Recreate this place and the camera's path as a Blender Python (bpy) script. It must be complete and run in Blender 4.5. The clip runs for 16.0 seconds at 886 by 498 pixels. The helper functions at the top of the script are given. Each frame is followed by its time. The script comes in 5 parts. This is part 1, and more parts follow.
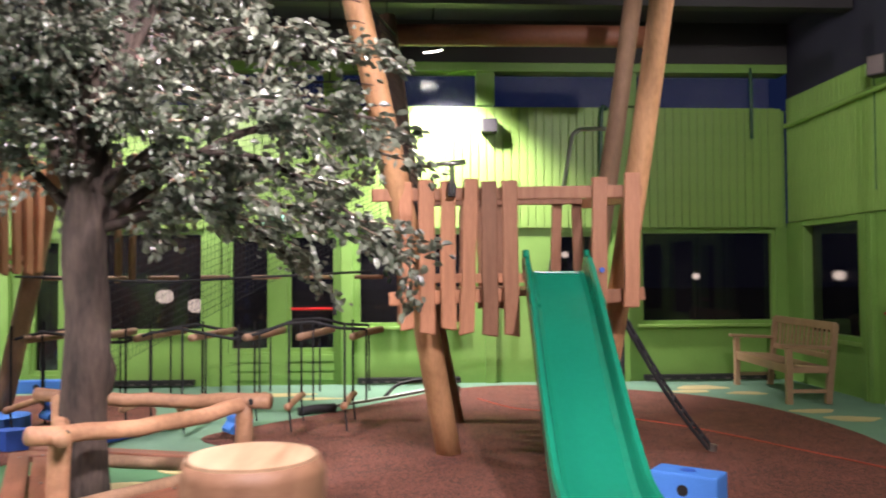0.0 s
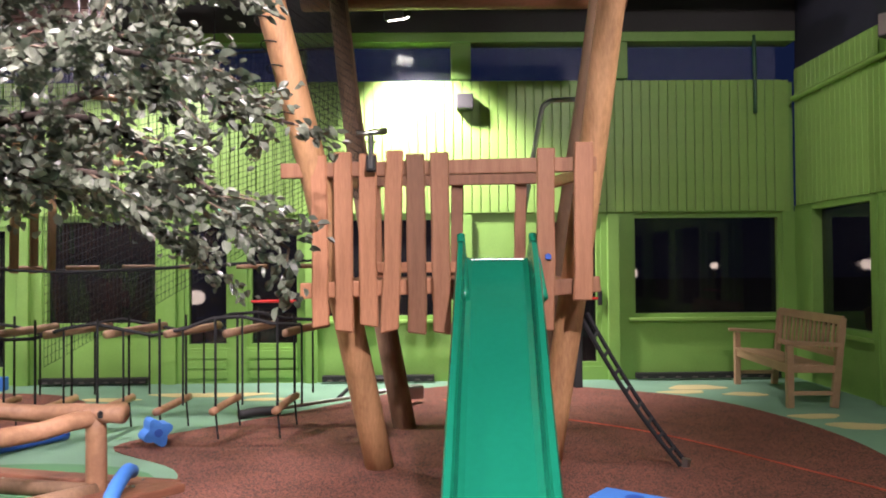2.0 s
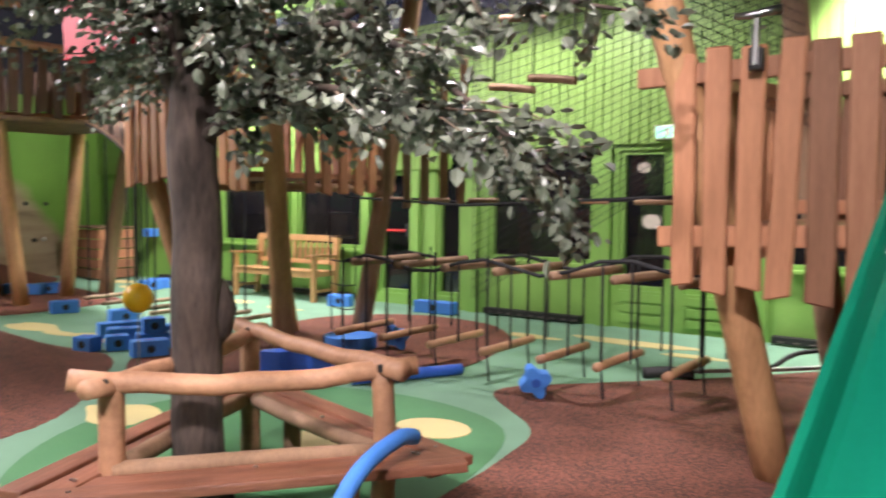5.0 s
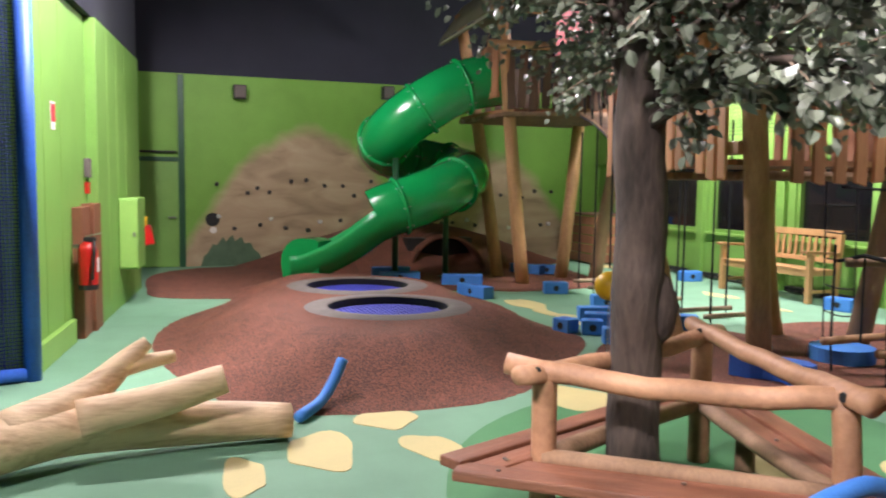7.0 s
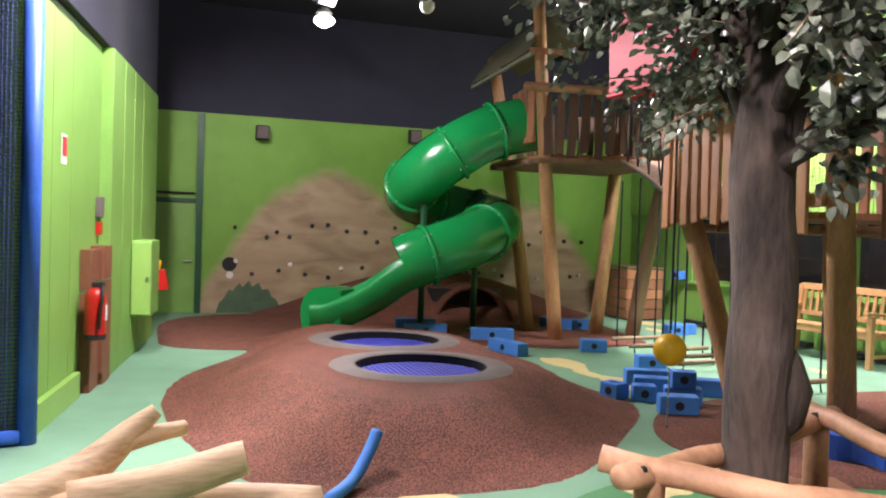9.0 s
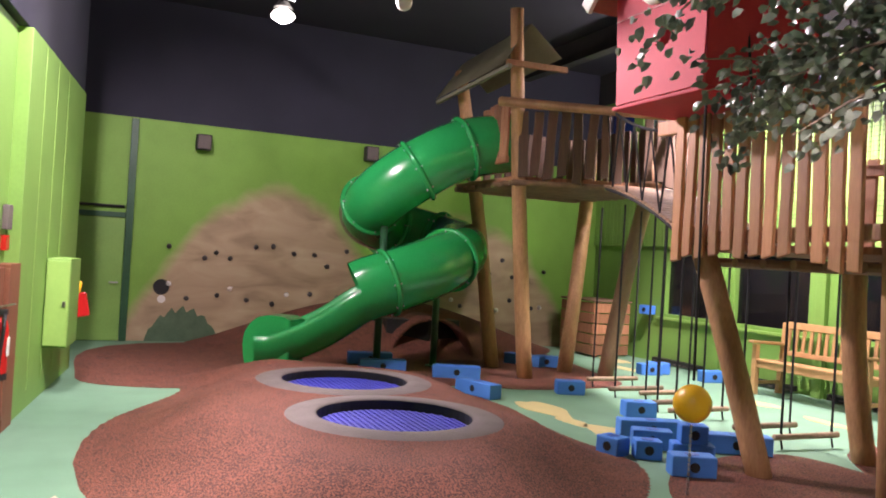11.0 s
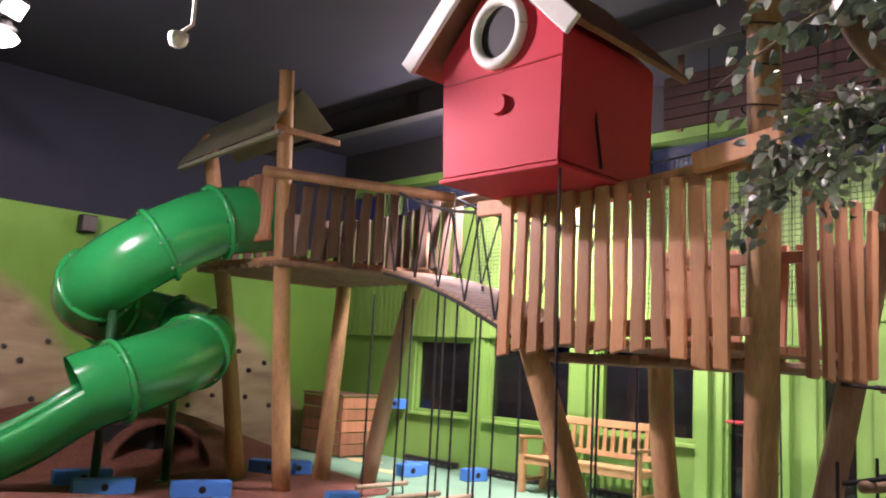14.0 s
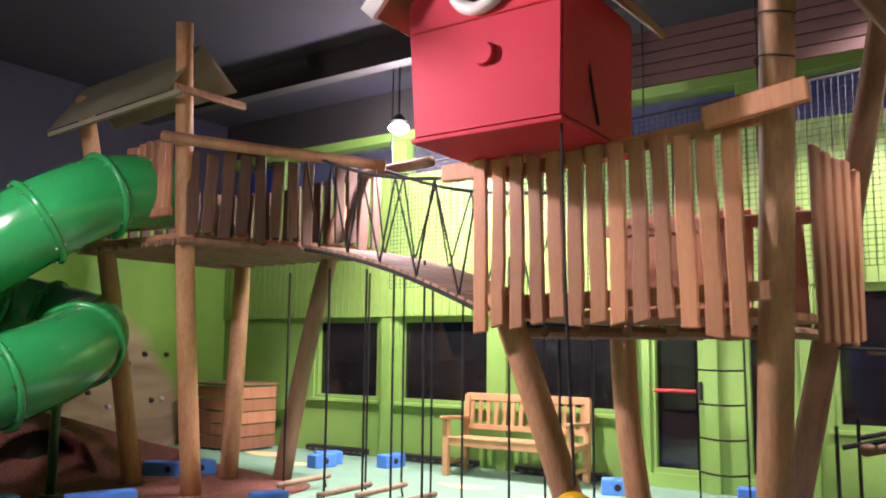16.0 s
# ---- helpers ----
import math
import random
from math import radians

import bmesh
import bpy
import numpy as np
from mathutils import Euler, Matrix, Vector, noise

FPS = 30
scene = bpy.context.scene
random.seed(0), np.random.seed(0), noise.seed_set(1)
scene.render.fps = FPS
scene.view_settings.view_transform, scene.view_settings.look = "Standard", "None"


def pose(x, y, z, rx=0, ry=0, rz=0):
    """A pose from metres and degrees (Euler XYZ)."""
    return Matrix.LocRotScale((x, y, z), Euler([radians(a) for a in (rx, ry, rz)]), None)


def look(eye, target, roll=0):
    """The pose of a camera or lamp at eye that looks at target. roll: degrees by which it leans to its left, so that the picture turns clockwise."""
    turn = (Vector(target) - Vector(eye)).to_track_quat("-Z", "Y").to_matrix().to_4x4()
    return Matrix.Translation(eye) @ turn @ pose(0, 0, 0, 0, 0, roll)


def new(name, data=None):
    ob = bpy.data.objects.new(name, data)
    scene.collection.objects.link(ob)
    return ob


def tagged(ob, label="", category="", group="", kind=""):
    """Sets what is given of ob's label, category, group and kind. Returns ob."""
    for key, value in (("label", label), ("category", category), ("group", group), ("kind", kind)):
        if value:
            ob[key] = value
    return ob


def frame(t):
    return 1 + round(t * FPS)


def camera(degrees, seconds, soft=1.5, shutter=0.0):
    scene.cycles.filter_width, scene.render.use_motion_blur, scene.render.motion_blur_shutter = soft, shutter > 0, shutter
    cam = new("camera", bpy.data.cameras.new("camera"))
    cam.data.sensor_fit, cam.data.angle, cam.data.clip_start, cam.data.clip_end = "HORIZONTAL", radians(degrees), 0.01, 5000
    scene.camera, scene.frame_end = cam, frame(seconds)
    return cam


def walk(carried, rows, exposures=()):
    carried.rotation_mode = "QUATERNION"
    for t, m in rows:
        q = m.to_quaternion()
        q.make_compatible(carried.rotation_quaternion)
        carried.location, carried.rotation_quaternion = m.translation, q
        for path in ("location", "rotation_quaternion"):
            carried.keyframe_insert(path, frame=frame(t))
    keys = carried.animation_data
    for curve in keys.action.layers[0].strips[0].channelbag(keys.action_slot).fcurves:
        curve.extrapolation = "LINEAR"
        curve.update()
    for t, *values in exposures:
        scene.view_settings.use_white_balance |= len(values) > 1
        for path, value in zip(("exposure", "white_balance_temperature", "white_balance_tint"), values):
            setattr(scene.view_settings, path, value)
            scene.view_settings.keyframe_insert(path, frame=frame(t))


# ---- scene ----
cam = camera(57.8, 16.0, 1.9, 0.4)
METRES, EYE, TILT, LEAN, TURN = 7.0, 1.42, 1.8, 0.3, -2.9
ROWS = [
    (0.0, 0.0, 0.0, 0.0, 0.0, 0.0, -0.0),
    (0.5, 0.0236, 0.0253, 0.0002, -2.83, -0.7, 0.2),
    (1.0, 0.0524, 0.0493, -0.0039, -1.95, -0.41, 0.52),
    (1.5, 0.0842, 0.0814, -0.006, 1.43, -0.19, -0.43),
    (2.0, 0.099, 0.1201, -0.0067, 2.12, -0.65, 0.24),
    (2.5, 0.1149, 0.1529, -0.0048, 1.55, -1.08, 1.37),
    (3.0, 0.1379, 0.1852, -0.0033, 3.79, -1.04, 0.94),
    (3.5, 0.1487, 0.2158, -0.0074, 7.45, -2.05, 0.44),
    (4.0, 0.153, 0.2547, -0.0092, 15.02, -3.64, 0.6),
    (4.5, 0.163, 0.2851, -0.009, 27.24, -4.49, 0.73),
    (5.0, 0.1691, 0.3111, -0.0097, 38.18, -5.22, 0.36),
    (7.5, 0.1547, 0.3628, -0.0091, 77.58, -4.9, 0.98),
    (8.0, 0.1266, 0.3568, -0.0087, 79.05, -4.28, 0.87),
    (8.5, 0.0977, 0.3552, -0.0107, 77.12, -3.76, 0.91),
    (9.0, 0.0666, 0.3553, -0.0104, 74.18, -2.24, -0.23),
    (11.5, -0.1153, 0.3475, -0.0139, 68.1, 0.06, -1.47),
    (12.0, -0.146, 0.3468, -0.0147, 65.61, 0.19, -0.62),
    (12.5, -0.1802, 0.349, -0.0139, 63.69, 0.41, -0.66),
    (13.0, -0.2091, 0.344, -0.014, 59.93, 1.22, -1.42),
    (13.5, -0.2437, 0.329, -0.0118, 51.64, 4.3, -1.23),
    (14.0, -0.2674, 0.3222, -0.0123, 47.81, 6.65, -2.08),
    (14.5, -0.2994, 0.3268, -0.0102, 42.96, 7.78, -1.95),
    (15.0, -0.3304, 0.3181, -0.0112, 39.39, 7.8, -1.67),
    (15.5, -0.3651, 0.3062, -0.0112, 37.5, 6.42, -0.82),
    (16.0, -0.4046, 0.3036, -0.0146, 37.08, 5.35, 0.26),
]
walk_rows = [(t, pose(0, 0, EYE, TILT, LEAN, TURN) @ pose(METRES * x, METRES * y, METRES * z, 90 + pitch, roll, yaw)) for t, x, y, z, yaw, pitch, roll in ROWS]
EXPOSURES = [(0.0, 0.0, 6500, 18), (4.0, 0.0, 6500, 16), (5.2, -0.1, 6450, 12), (7.3, -0.1, 6350, 9), (9.2, 0.0, 6450, 13), (11.4, 0.08, 6600, 25), (16.0, 0.25, 6500, 30)]  # seconds, stops, kelvin, tint
walk(cam, walk_rows, EXPOSURES)

# ---- night sky and lamps ----
world = bpy.data.worlds.new("night")
scene.world = world
world.use_nodes = True
world.node_tree.nodes["Background"].inputs[0].default_value = (0.012, 0.022, 0.075, 1)
world.node_tree.nodes["Background"].inputs[1].default_value = 0.45
scene.view_settings.exposure = 0.0


def spot(name, eye, target, watts, cone=120, blend=0.6, size=0.12, colour=(1.0, 0.895, 0.925)):
    data = bpy.data.lights.new(name, "SPOT")
    data.energy, data.spot_size, data.spot_blend, data.shadow_soft_size, data.color = watts, radians(cone), blend, size, colour
    ob = new(name, data)
    ob.matrix_world = look(eye, target)
    return ob


FLOODS_AND_FILLS = [  # eye, target, watts, cone
    ((-8.2, 4.1, 3.86), (-4.3, 6.3, 1.3), 1080, 104),
    ((-6.6, 2.0, 4.45), (-10.8, 4.4, 0.6), 900, 84),
    ((0.4, 9.75, 4.05), (0.75, 10.5, 2.1), 1700, 94),
    ((1.6, 0.3, 4.45), (-0.2, 5.3, 1.3), 1900, 56),
    # Unseen lamps from here on, added to brighten tree, floor, walls and post.
    ((0.5, 3.1, 4.6), (-0.9, 4.7, 2.6), 1200, 56),
    ((-2.9, 8.3, 4.3), (-2.6, 9.7, 0.0), 900, 130),
    ((3.0, 4.6, 4.4), (4.4, 8.4, 0.7), 430, 120),
    ((-5.2, 1.9, 4.45), (-2.3, 2.9, 0.0), 1150, 70),
    ((-7.2, 8.7, 4.2), (-7.5, 9.9, 0.2), 1900, 100),
    ((-4.6, 3.4, 4.5), (-6.2, 1.7, 1.3), 1900, 84),
    ((0.1, -0.8, 4.45), (-0.2, 1.1, 0.9), 1300, 80),
]
BULBS = [((-8.39, 4.03, 3.5), 80), ((-8.26, 9.47, 3.72), 280)]
for at, watts in BULBS:
    bulb = bpy.data.lights.new("bare_lamp", "POINT")
    bulb.energy, bulb.shadow_soft_size, bulb.color = watts, 0.1, (1.0, 0.90, 0.95)
    new("bare_lamp", bulb).location = at
for eye, target, watts, cone in FLOODS_AND_FILLS:
    spot("flood_and_fill_light", eye, target, watts, cone)

# ---- materials ----
def mat(name, colour, rough=0.6, dark=None, scale=6.0, fine=60.0, bump=0.15, metal=0.0, stretch=(1, 1, 1), vary=0.0, spec=0.5, coat=0.0, island=False, lo=0.3, hi=0.68, grain=0.4):
    m = bpy.data.materials.new(name)
    m.use_nodes = True
    n, l = m.node_tree.nodes, m.node_tree.links
    b = n["Principled BSDF"]
    b.inputs["Roughness"].default_value, b.inputs["Metallic"].default_value = rough, metal
    b.inputs["Specular IOR Level"].default_value, b.inputs["Coat Weight"].default_value = spec, coat
    dark = dark or tuple(c * 0.6 for c in colour)
    tc, mp = n.new("ShaderNodeTexCoord"), n.new("ShaderNodeMapping")
    mp.inputs["Scale"].default_value = stretch
    l.new(tc.outputs["Object"], mp.inputs["Vector"])
    n1, n2 = n.new("ShaderNodeTexNoise"), n.new("ShaderNodeTexNoise")
    n1.inputs["Scale"].default_value, n1.inputs["Detail"].default_value = scale, 4
    n2.inputs["Scale"].default_value, n2.inputs["Detail"].default_value = fine, 3
    for q in (n1, n2):
        l.new(mp.outputs["Vector"], q.inputs["Vector"])
    ramp, mix = n.new("ShaderNodeValToRGB"), n.new("ShaderNodeMix")
    ramp.color_ramp.elements[0].position, ramp.color_ramp.elements[1].position = lo, hi
    ramp.color_ramp.elements[0].color, ramp.color_ramp.elements[1].color = (*dark, 1), (*colour, 1)
    add = n.new("ShaderNodeMath")
    add.operation = "MULTIPLY_ADD"
    add.inputs[1].default_value = grain
    half = n.new("ShaderNodeMath")
    half.operation, half.inputs[1].default_value = "MULTIPLY", 1 - grain
    l.new(n1.outputs["Fac"], half.inputs[0])
    l.new(n2.outputs["Fac"], add.inputs[0])
    l.new(half.outputs[0], add.inputs[2])
    l.new(add.outputs[0], ramp.inputs["Fac"])
    last = ramp.outputs["Color"]
    if vary:
        info = n.new("ShaderNodeObjectInfo") if not island else n.new("ShaderNodeNewGeometry")
        hsv, mr = n.new("ShaderNodeHueSaturation"), n.new("ShaderNodeMapRange")
        mr.inputs["To Min"].default_value, mr.inputs["To Max"].default_value = 1 - vary, 1 + vary
        l.new(info.outputs["Random" if not island else "Random Per Island"], mr.inputs["Value"])
        l.new(mr.outputs["Result"], hsv.inputs["Value"])
        l.new(last, hsv.inputs["Color"])
        last = hsv.outputs["Color"]
    l.new(last, b.inputs["Base Color"])
    bp = n.new("ShaderNodeBump")
    bp.inputs["Strength"].default_value, bp.inputs["Distance"].default_value = bump, 0.02
    l.new(add.outputs[0], bp.inputs["Height"])
    l.new(bp.outputs["Normal"], b.inputs["Normal"])
    return m


def glow(name, colour, strength):
    m = bpy.data.materials.new(name)
    m.use_nodes = True
    b = m.node_tree.nodes["Principled BSDF"]
    b.inputs["Base Color"].default_value = (*colour, 1)
    b.inputs["Emission Color"].default_value, b.inputs["Emission Strength"].default_value = (*colour, 1), strength
    return m


GREEN = mat("green_paint", (0.20, 0.385, 0.08), 0.5, (0.16, 0.32, 0.065), 3, 40, 0.05)
GREEN2 = mat("green_panel_paint", (0.245, 0.43, 0.095), 0.45, (0.205, 0.37, 0.08), 3, 30, 0.04)
NAVY = mat("navy_plaster", (0.02, 0.021, 0.038), 0.8, (0.014, 0.015, 0.028), 2, 50, 0.1)
DEEPBLUE = mat("deep_blue_paint", (0.05, 0.065, 0.16), 0.7, (0.035, 0.048, 0.12), 2, 50, 0.1)
CEIL = mat("dark_ceiling", (0.024, 0.024, 0.038), 0.85, (0.018, 0.018, 0.029), 1.5, 40, 0.1)
SOFFIT = mat("grey_soffit", (0.032, 0.031, 0.03), 0.7, (0.022, 0.021, 0.02), 2, 40, 0.1)
RUBBER = mat("brown_rubber", (0.26, 0.088, 0.052), 0.9, (0.055, 0.021, 0.015), 4, 85, 1.0, lo=0.41, hi=0.60, grain=0.85)
MINT = mat("mint_rubber", (0.165, 0.32, 0.205), 0.75, (0.125, 0.25, 0.16), 2.5, 120, 0.25)
DARKMINT = mat("dark_green_rubber", (0.07, 0.22, 0.085), 0.75, (0.05, 0.17, 0.065), 2.5, 120, 0.25)
CREAM = mat("cream_rubber", (0.60, 0.50, 0.22), 0.75, (0.48, 0.41, 0.20), 3, 120, 0.25)
PLANK = mat("cedar_plank", (0.42, 0.195, 0.10), 0.6, (0.25, 0.105, 0.05), 4, 30, 0.3, stretch=(6, 6, 0.5), vary=0.38)
PLANKY = mat("oiled_plank", (0.50, 0.245, 0.11), 0.55, (0.33, 0.14, 0.06), 4, 30, 0.3, stretch=(6, 6, 0.5), vary=0.32)
LOG = mat("peeled_log", (0.54, 0.30, 0.14), 0.6, (0.27, 0.135, 0.06), 2.5, 22, 0.5, stretch=(3, 3, 0.6), vary=0.12)
OLDLOG = mat("weathered_and_shaded_log", (0.30, 0.18, 0.10), 0.75, (0.17, 0.10, 0.06), 3, 26, 0.4, stretch=(3, 3, 0.6), vary=0.15)
SEATW = mat("stained_seat_board", (0.30, 0.12, 0.065), 0.55, (0.15, 0.055, 0.03), 5, 34, 0.35, stretch=(0.6, 6, 6), vary=0.15)
# Darker copy of the cedar plank, tower shade put into its colour.
PLANKD = mat("shaded_plank", (0.15, 0.085, 0.055), 0.7, (0.08, 0.045, 0.03), 4, 30, 0.3, stretch=(6, 6, 0.5), vary=0.3)
RAIL = mat("round_rail_wood", (0.46, 0.25, 0.135), 0.6, (0.24, 0.12, 0.065), 4, 30, 0.45, vary=0.15)
PALE = mat("bare_branch", (0.70, 0.50, 0.31), 0.6, (0.40, 0.25, 0.14), 2.0, 10, 0.4, stretch=(5, 0.8, 5), lo=0.3, hi=0.55)
BARK = mat("tree_bark", (0.068, 0.047, 0.035), 0.9, (0.018, 0.012, 0.009), 9, 45, 1.0, stretch=(1, 1, 0.28), lo=0.36, hi=0.62)
TWIG = mat("twig_bark", (0.26, 0.19, 0.13), 0.8, (0.14, 0.10, 0.07), 8, 60, 0.2)
DRIFT = mat("worn_step_wood", (0.36, 0.25, 0.16), 0.75, (0.15, 0.10, 0.065), 3, 26, 0.4, vary=0.35)
BROWN = mat("brown_beam", (0.23, 0.085, 0.042), 0.6, (0.16, 0.06, 0.03), 3, 30, 0.2)
BENCH = mat("teak_bench", (0.50, 0.29, 0.125), 0.5, (0.36, 0.20, 0.085), 4, 34, 0.2, stretch=(2, 2, 2), vary=0.12)
GREYBENCH = mat("aged_bench", (0.42, 0.27, 0.15), 0.55, (0.30, 0.19, 0.105), 4, 34, 0.2, vary=0.12)
SLIDE = mat("green_plastic", (0.004, 0.205, 0.115), 0.25, (0.003, 0.18, 0.10), 2, 30, 0.02, spec=0.6)
TUBE = mat("tube_plastic", (0.010, 0.33, 0.085), 0.22, (0.008, 0.28, 0.07), 2, 30, 0.02, spec=0.6, coat=0.2)
DKGREEN = mat("dark_green_steel", (0.02, 0.10, 0.04), 0.4, None, 3, 40, 0.05)
BLUE = mat("blue_foam", (0.065, 0.25, 0.72), 0.7, (0.05, 0.20, 0.60), 4, 90, 0.2, vary=0.12)
BLUEP = mat("blue_padding", (0.03, 0.12, 0.55), 0.5, None, 4, 60, 0.1)
NAVYNET = mat("blue_net_cord", (0.022, 0.04, 0.15), 0.8, None, 4, 60, 0.1)
MAT_BLUE = mat("jump_mat", (0.018, 0.016, 0.20), 0.7, (0.012, 0.01, 0.13), 6, 80, 0.4)
RIM = mat("grey_rubber_rim", (0.15, 0.125, 0.115), 0.85, (0.105, 0.088, 0.08), 6, 120, 0.5)
# Black parts; also painted in for the dark inside tunnel and holes.
BLACK = mat("black_rubber_and_hole_dark", (0.012, 0.012, 0.012), 0.6, None, 4, 60, 0.1)
ROPE = mat("black_rope", (0.014, 0.014, 0.016), 0.85, None, 8, 120, 0.3)
RED = mat("red_paint", (0.62, 0.038, 0.062), 0.6, (0.54, 0.033, 0.055), 2, 40, 0.08, spec=0.25)
REDX = mat("signal_red", (0.50, 0.014, 0.012), 0.3, None, 3, 40, 0.03)
WHITE = mat("white_paint", (0.78, 0.76, 0.70), 0.5, (0.68, 0.66, 0.60), 4, 40, 0.08)
YELLOW = mat("yellow_foam", (0.80, 0.46, 0.012), 0.4, (0.72, 0.40, 0.01), 3, 60, 0.05)
STEEL = mat("steel", (0.42, 0.42, 0.42), 0.32, (0.34, 0.34, 0.34), 4, 50, 0.05, metal=1.0)
BLUEGREY = mat("roof_board", (0.30, 0.29, 0.20), 0.7, (0.22, 0.21, 0.15), 3, 40, 0.2)
LEAF = mat("leaf", (0.20, 0.215, 0.165), 0.32, (0.10, 0.125, 0.085), 4, 20, 0.1, vary=0.45, island=True, spec=0.8)
STRING = mat("red_string", (0.60, 0.10, 0.05), 0.7, None, 4, 60, 0.1)
LAMP = glow("lamp_face", (1.0, 0.95, 0.85), 14.0)
FAR = glow("far_glow", (1.0, 0.86, 0.68), 8.0)
EXITG = glow("exit_sign_face", (0.35, 0.9, 0.6), 1.1)
BUSH = mat("painted_bush", (0.09, 0.15, 0.085), 0.7, (0.06, 0.11, 0.06), 8, 40, 0.1)
HOLDS = mat("climbing_hold", (0.05, 0.045, 0.04), 0.5, None, 5, 60, 0.2, vary=0.6)


def glass_mat(name="dark_glass", rough=0.03, clear=0.92):
    m = bpy.data.materials.new(name)
    m.use_nodes = True
    b = m.node_tree.nodes["Principled BSDF"]
    b.inputs["Base Color"].default_value = (0.10, 0.095, 0.10, 1) if rough < 0.1 else (0.8, 0.85, 1, 1)
    b.inputs["Roughness"].default_value = rough
    b.inputs["IOR"].default_value = 1.5
    b.inputs["Transmission Weight"].default_value = clear
    return m


GLASS = glass_mat()
SKYGLASS = glass_mat("sky_glass", 0.12, 0.95)


def mural_mat():
    """Green wall with a painted sandy rock hill."""
    m = mat("painted_mural", (0.18, 0.38, 0.05), 0.6, (0.15, 0.32, 0.04), 3, 40, 0.05)
    n, l = m.node_tree.nodes, m.node_tree.links
    b = n["Principled BSDF"]
    old = b.inputs["Base Color"].links[0].from_socket
    tc, sep = n.new("ShaderNodeTexCoord"), n.new("ShaderNodeSeparateXYZ")
    l.new(tc.outputs["Object"], sep.inputs[0])

    def op(kind, a, c, d=None):
        q = n.new("ShaderNodeMath")
        q.operation = kind
        for k, v in enumerate((a, c, d)):
            if v is None:
                continue
            if isinstance(v, (int, float)):
                q.inputs[k].default_value = v
            else:
                l.new(v, q.inputs[k])
        return q.outputs[0]
    nz = n.new("ShaderNodeTexNoise")
    nz.inputs["Scale"].default_value, nz.inputs["Detail"].default_value = 1.6, 5
    l.new(tc.outputs["Object"], nz.inputs["Vector"])
    def hump(centre, top, fall):
        d = op("SUBTRACT", sep.outputs["Y"], centre)
        return op("SUBTRACT", top, op("MULTIPLY", op("MULTIPLY", d, d), fall))
    ridge = op("SMOOTH_MAX", hump(4.9, 2.25, 0.5), hump(7.95, 2.05, 0.42), 0.7)
    rough = op("MULTIPLY", op("SUBTRACT", nz.outputs["Fac"], 0.5), 0.55)
    edge = n.new("ShaderNodeMapRange")
    edge.inputs["From Min"].default_value, edge.inputs["From Max"].default_value = -0.10, 0.22
    l.new(op("ADD", op("SUBTRACT", ridge, sep.outputs["Z"]), rough), edge.inputs["Value"])
    rock = n.new("ShaderNodeTexNoise")
    rock.inputs["Scale"].default_value, rock.inputs["Detail"].default_value, rock.inputs["Distortion"].default_value = 1.3, 6, 1.2
    mp = n.new("ShaderNodeMapping")
    mp.inputs["Scale"].default_value = (1, 0.8, 2.2)
    l.new(tc.outputs["Object"], mp.inputs["Vector"])
    l.new(mp.outputs[0], rock.inputs["Vector"])
    ramp = n.new("ShaderNodeValToRGB")
    e = ramp.color_ramp.elements
    e[0].position, e[0].color = 0.3, (0.27, 0.195, 0.115, 1)
    e[1].position, e[1].color = 0.72, (0.47, 0.37, 0.23, 1)
    mid = e.new(0.5)
    mid.color = (0.39, 0.285, 0.17, 1)
    l.new(rock.outputs["Fac"], ramp.inputs["Fac"])
    mix = n.new("ShaderNodeMix")
    mix.data_type = "RGBA"
    l.new(edge.outputs[0], mix.inputs["Factor"])
    l.new(old, mix.inputs[6])
    l.new(ramp.outputs[0], mix.inputs[7])
    l.new(mix.outputs[2], b.inputs["Base Color"])
    return m


MURAL = mural_mat()

# ---- mesh helpers ----
def part(name, bm, material, parent=None, label="", smooth=False):
    me = bpy.data.meshes.new(name)
    bm.to_mesh(me)
    bm.free()
    me.materials.append(material)
    if smooth:
        for p in me.polygons:
            p.use_smooth = True
    ob = new(name, me)
    if parent:
        ob.parent = parent
    return tagged(ob, label)


def thing(name, label, category, group="", m=None, kind=""):
    ob = new(name)
    ob.empty_display_size = 0.1
    if m is not None:
        ob.matrix_basis = m
    return tagged(ob, label, category, group, kind)


def box(size, at=(0, 0, 0), rot=(0, 0, 0), bevel=0.0, bm=None):
    bm = bm or bmesh.new()
    m = pose(*at, *rot) @ Matrix.Diagonal((*size, 1))
    made = bmesh.ops.create_cube(bm, size=1, matrix=m)["verts"]
    if bevel:
        edges = list({e for v in made for e in v.link_edges})
        bmesh.ops.bevel(bm, geom=edges, offset=bevel, segments=2, affect="EDGES", profile=0.6)
    return bm


def span(lo, hi, bevel=0.0, bm=None):
    return box([b - a for a, b in zip(lo, hi)], [(a + b) / 2 for a, b in zip(lo, hi)], bevel=bevel, bm=bm)


def spline(points, per=6):
    p = [Vector(q) for q in points]
    p = [2 * p[0] - p[1]] + p + [2 * p[-1] - p[-2]]
    out = []
    for i in range(1, len(p) - 2):
        for k in range(per):
            t = k / per
            a, b, c, d = p[i - 1:i + 3]
            out.append(0.5 * (2 * b + (c - a) * t + (2 * a - 5 * b + 4 * c - d) * t * t + (3 * b - a - 3 * c + d) * t ** 3))
    return out + [p[-2]]


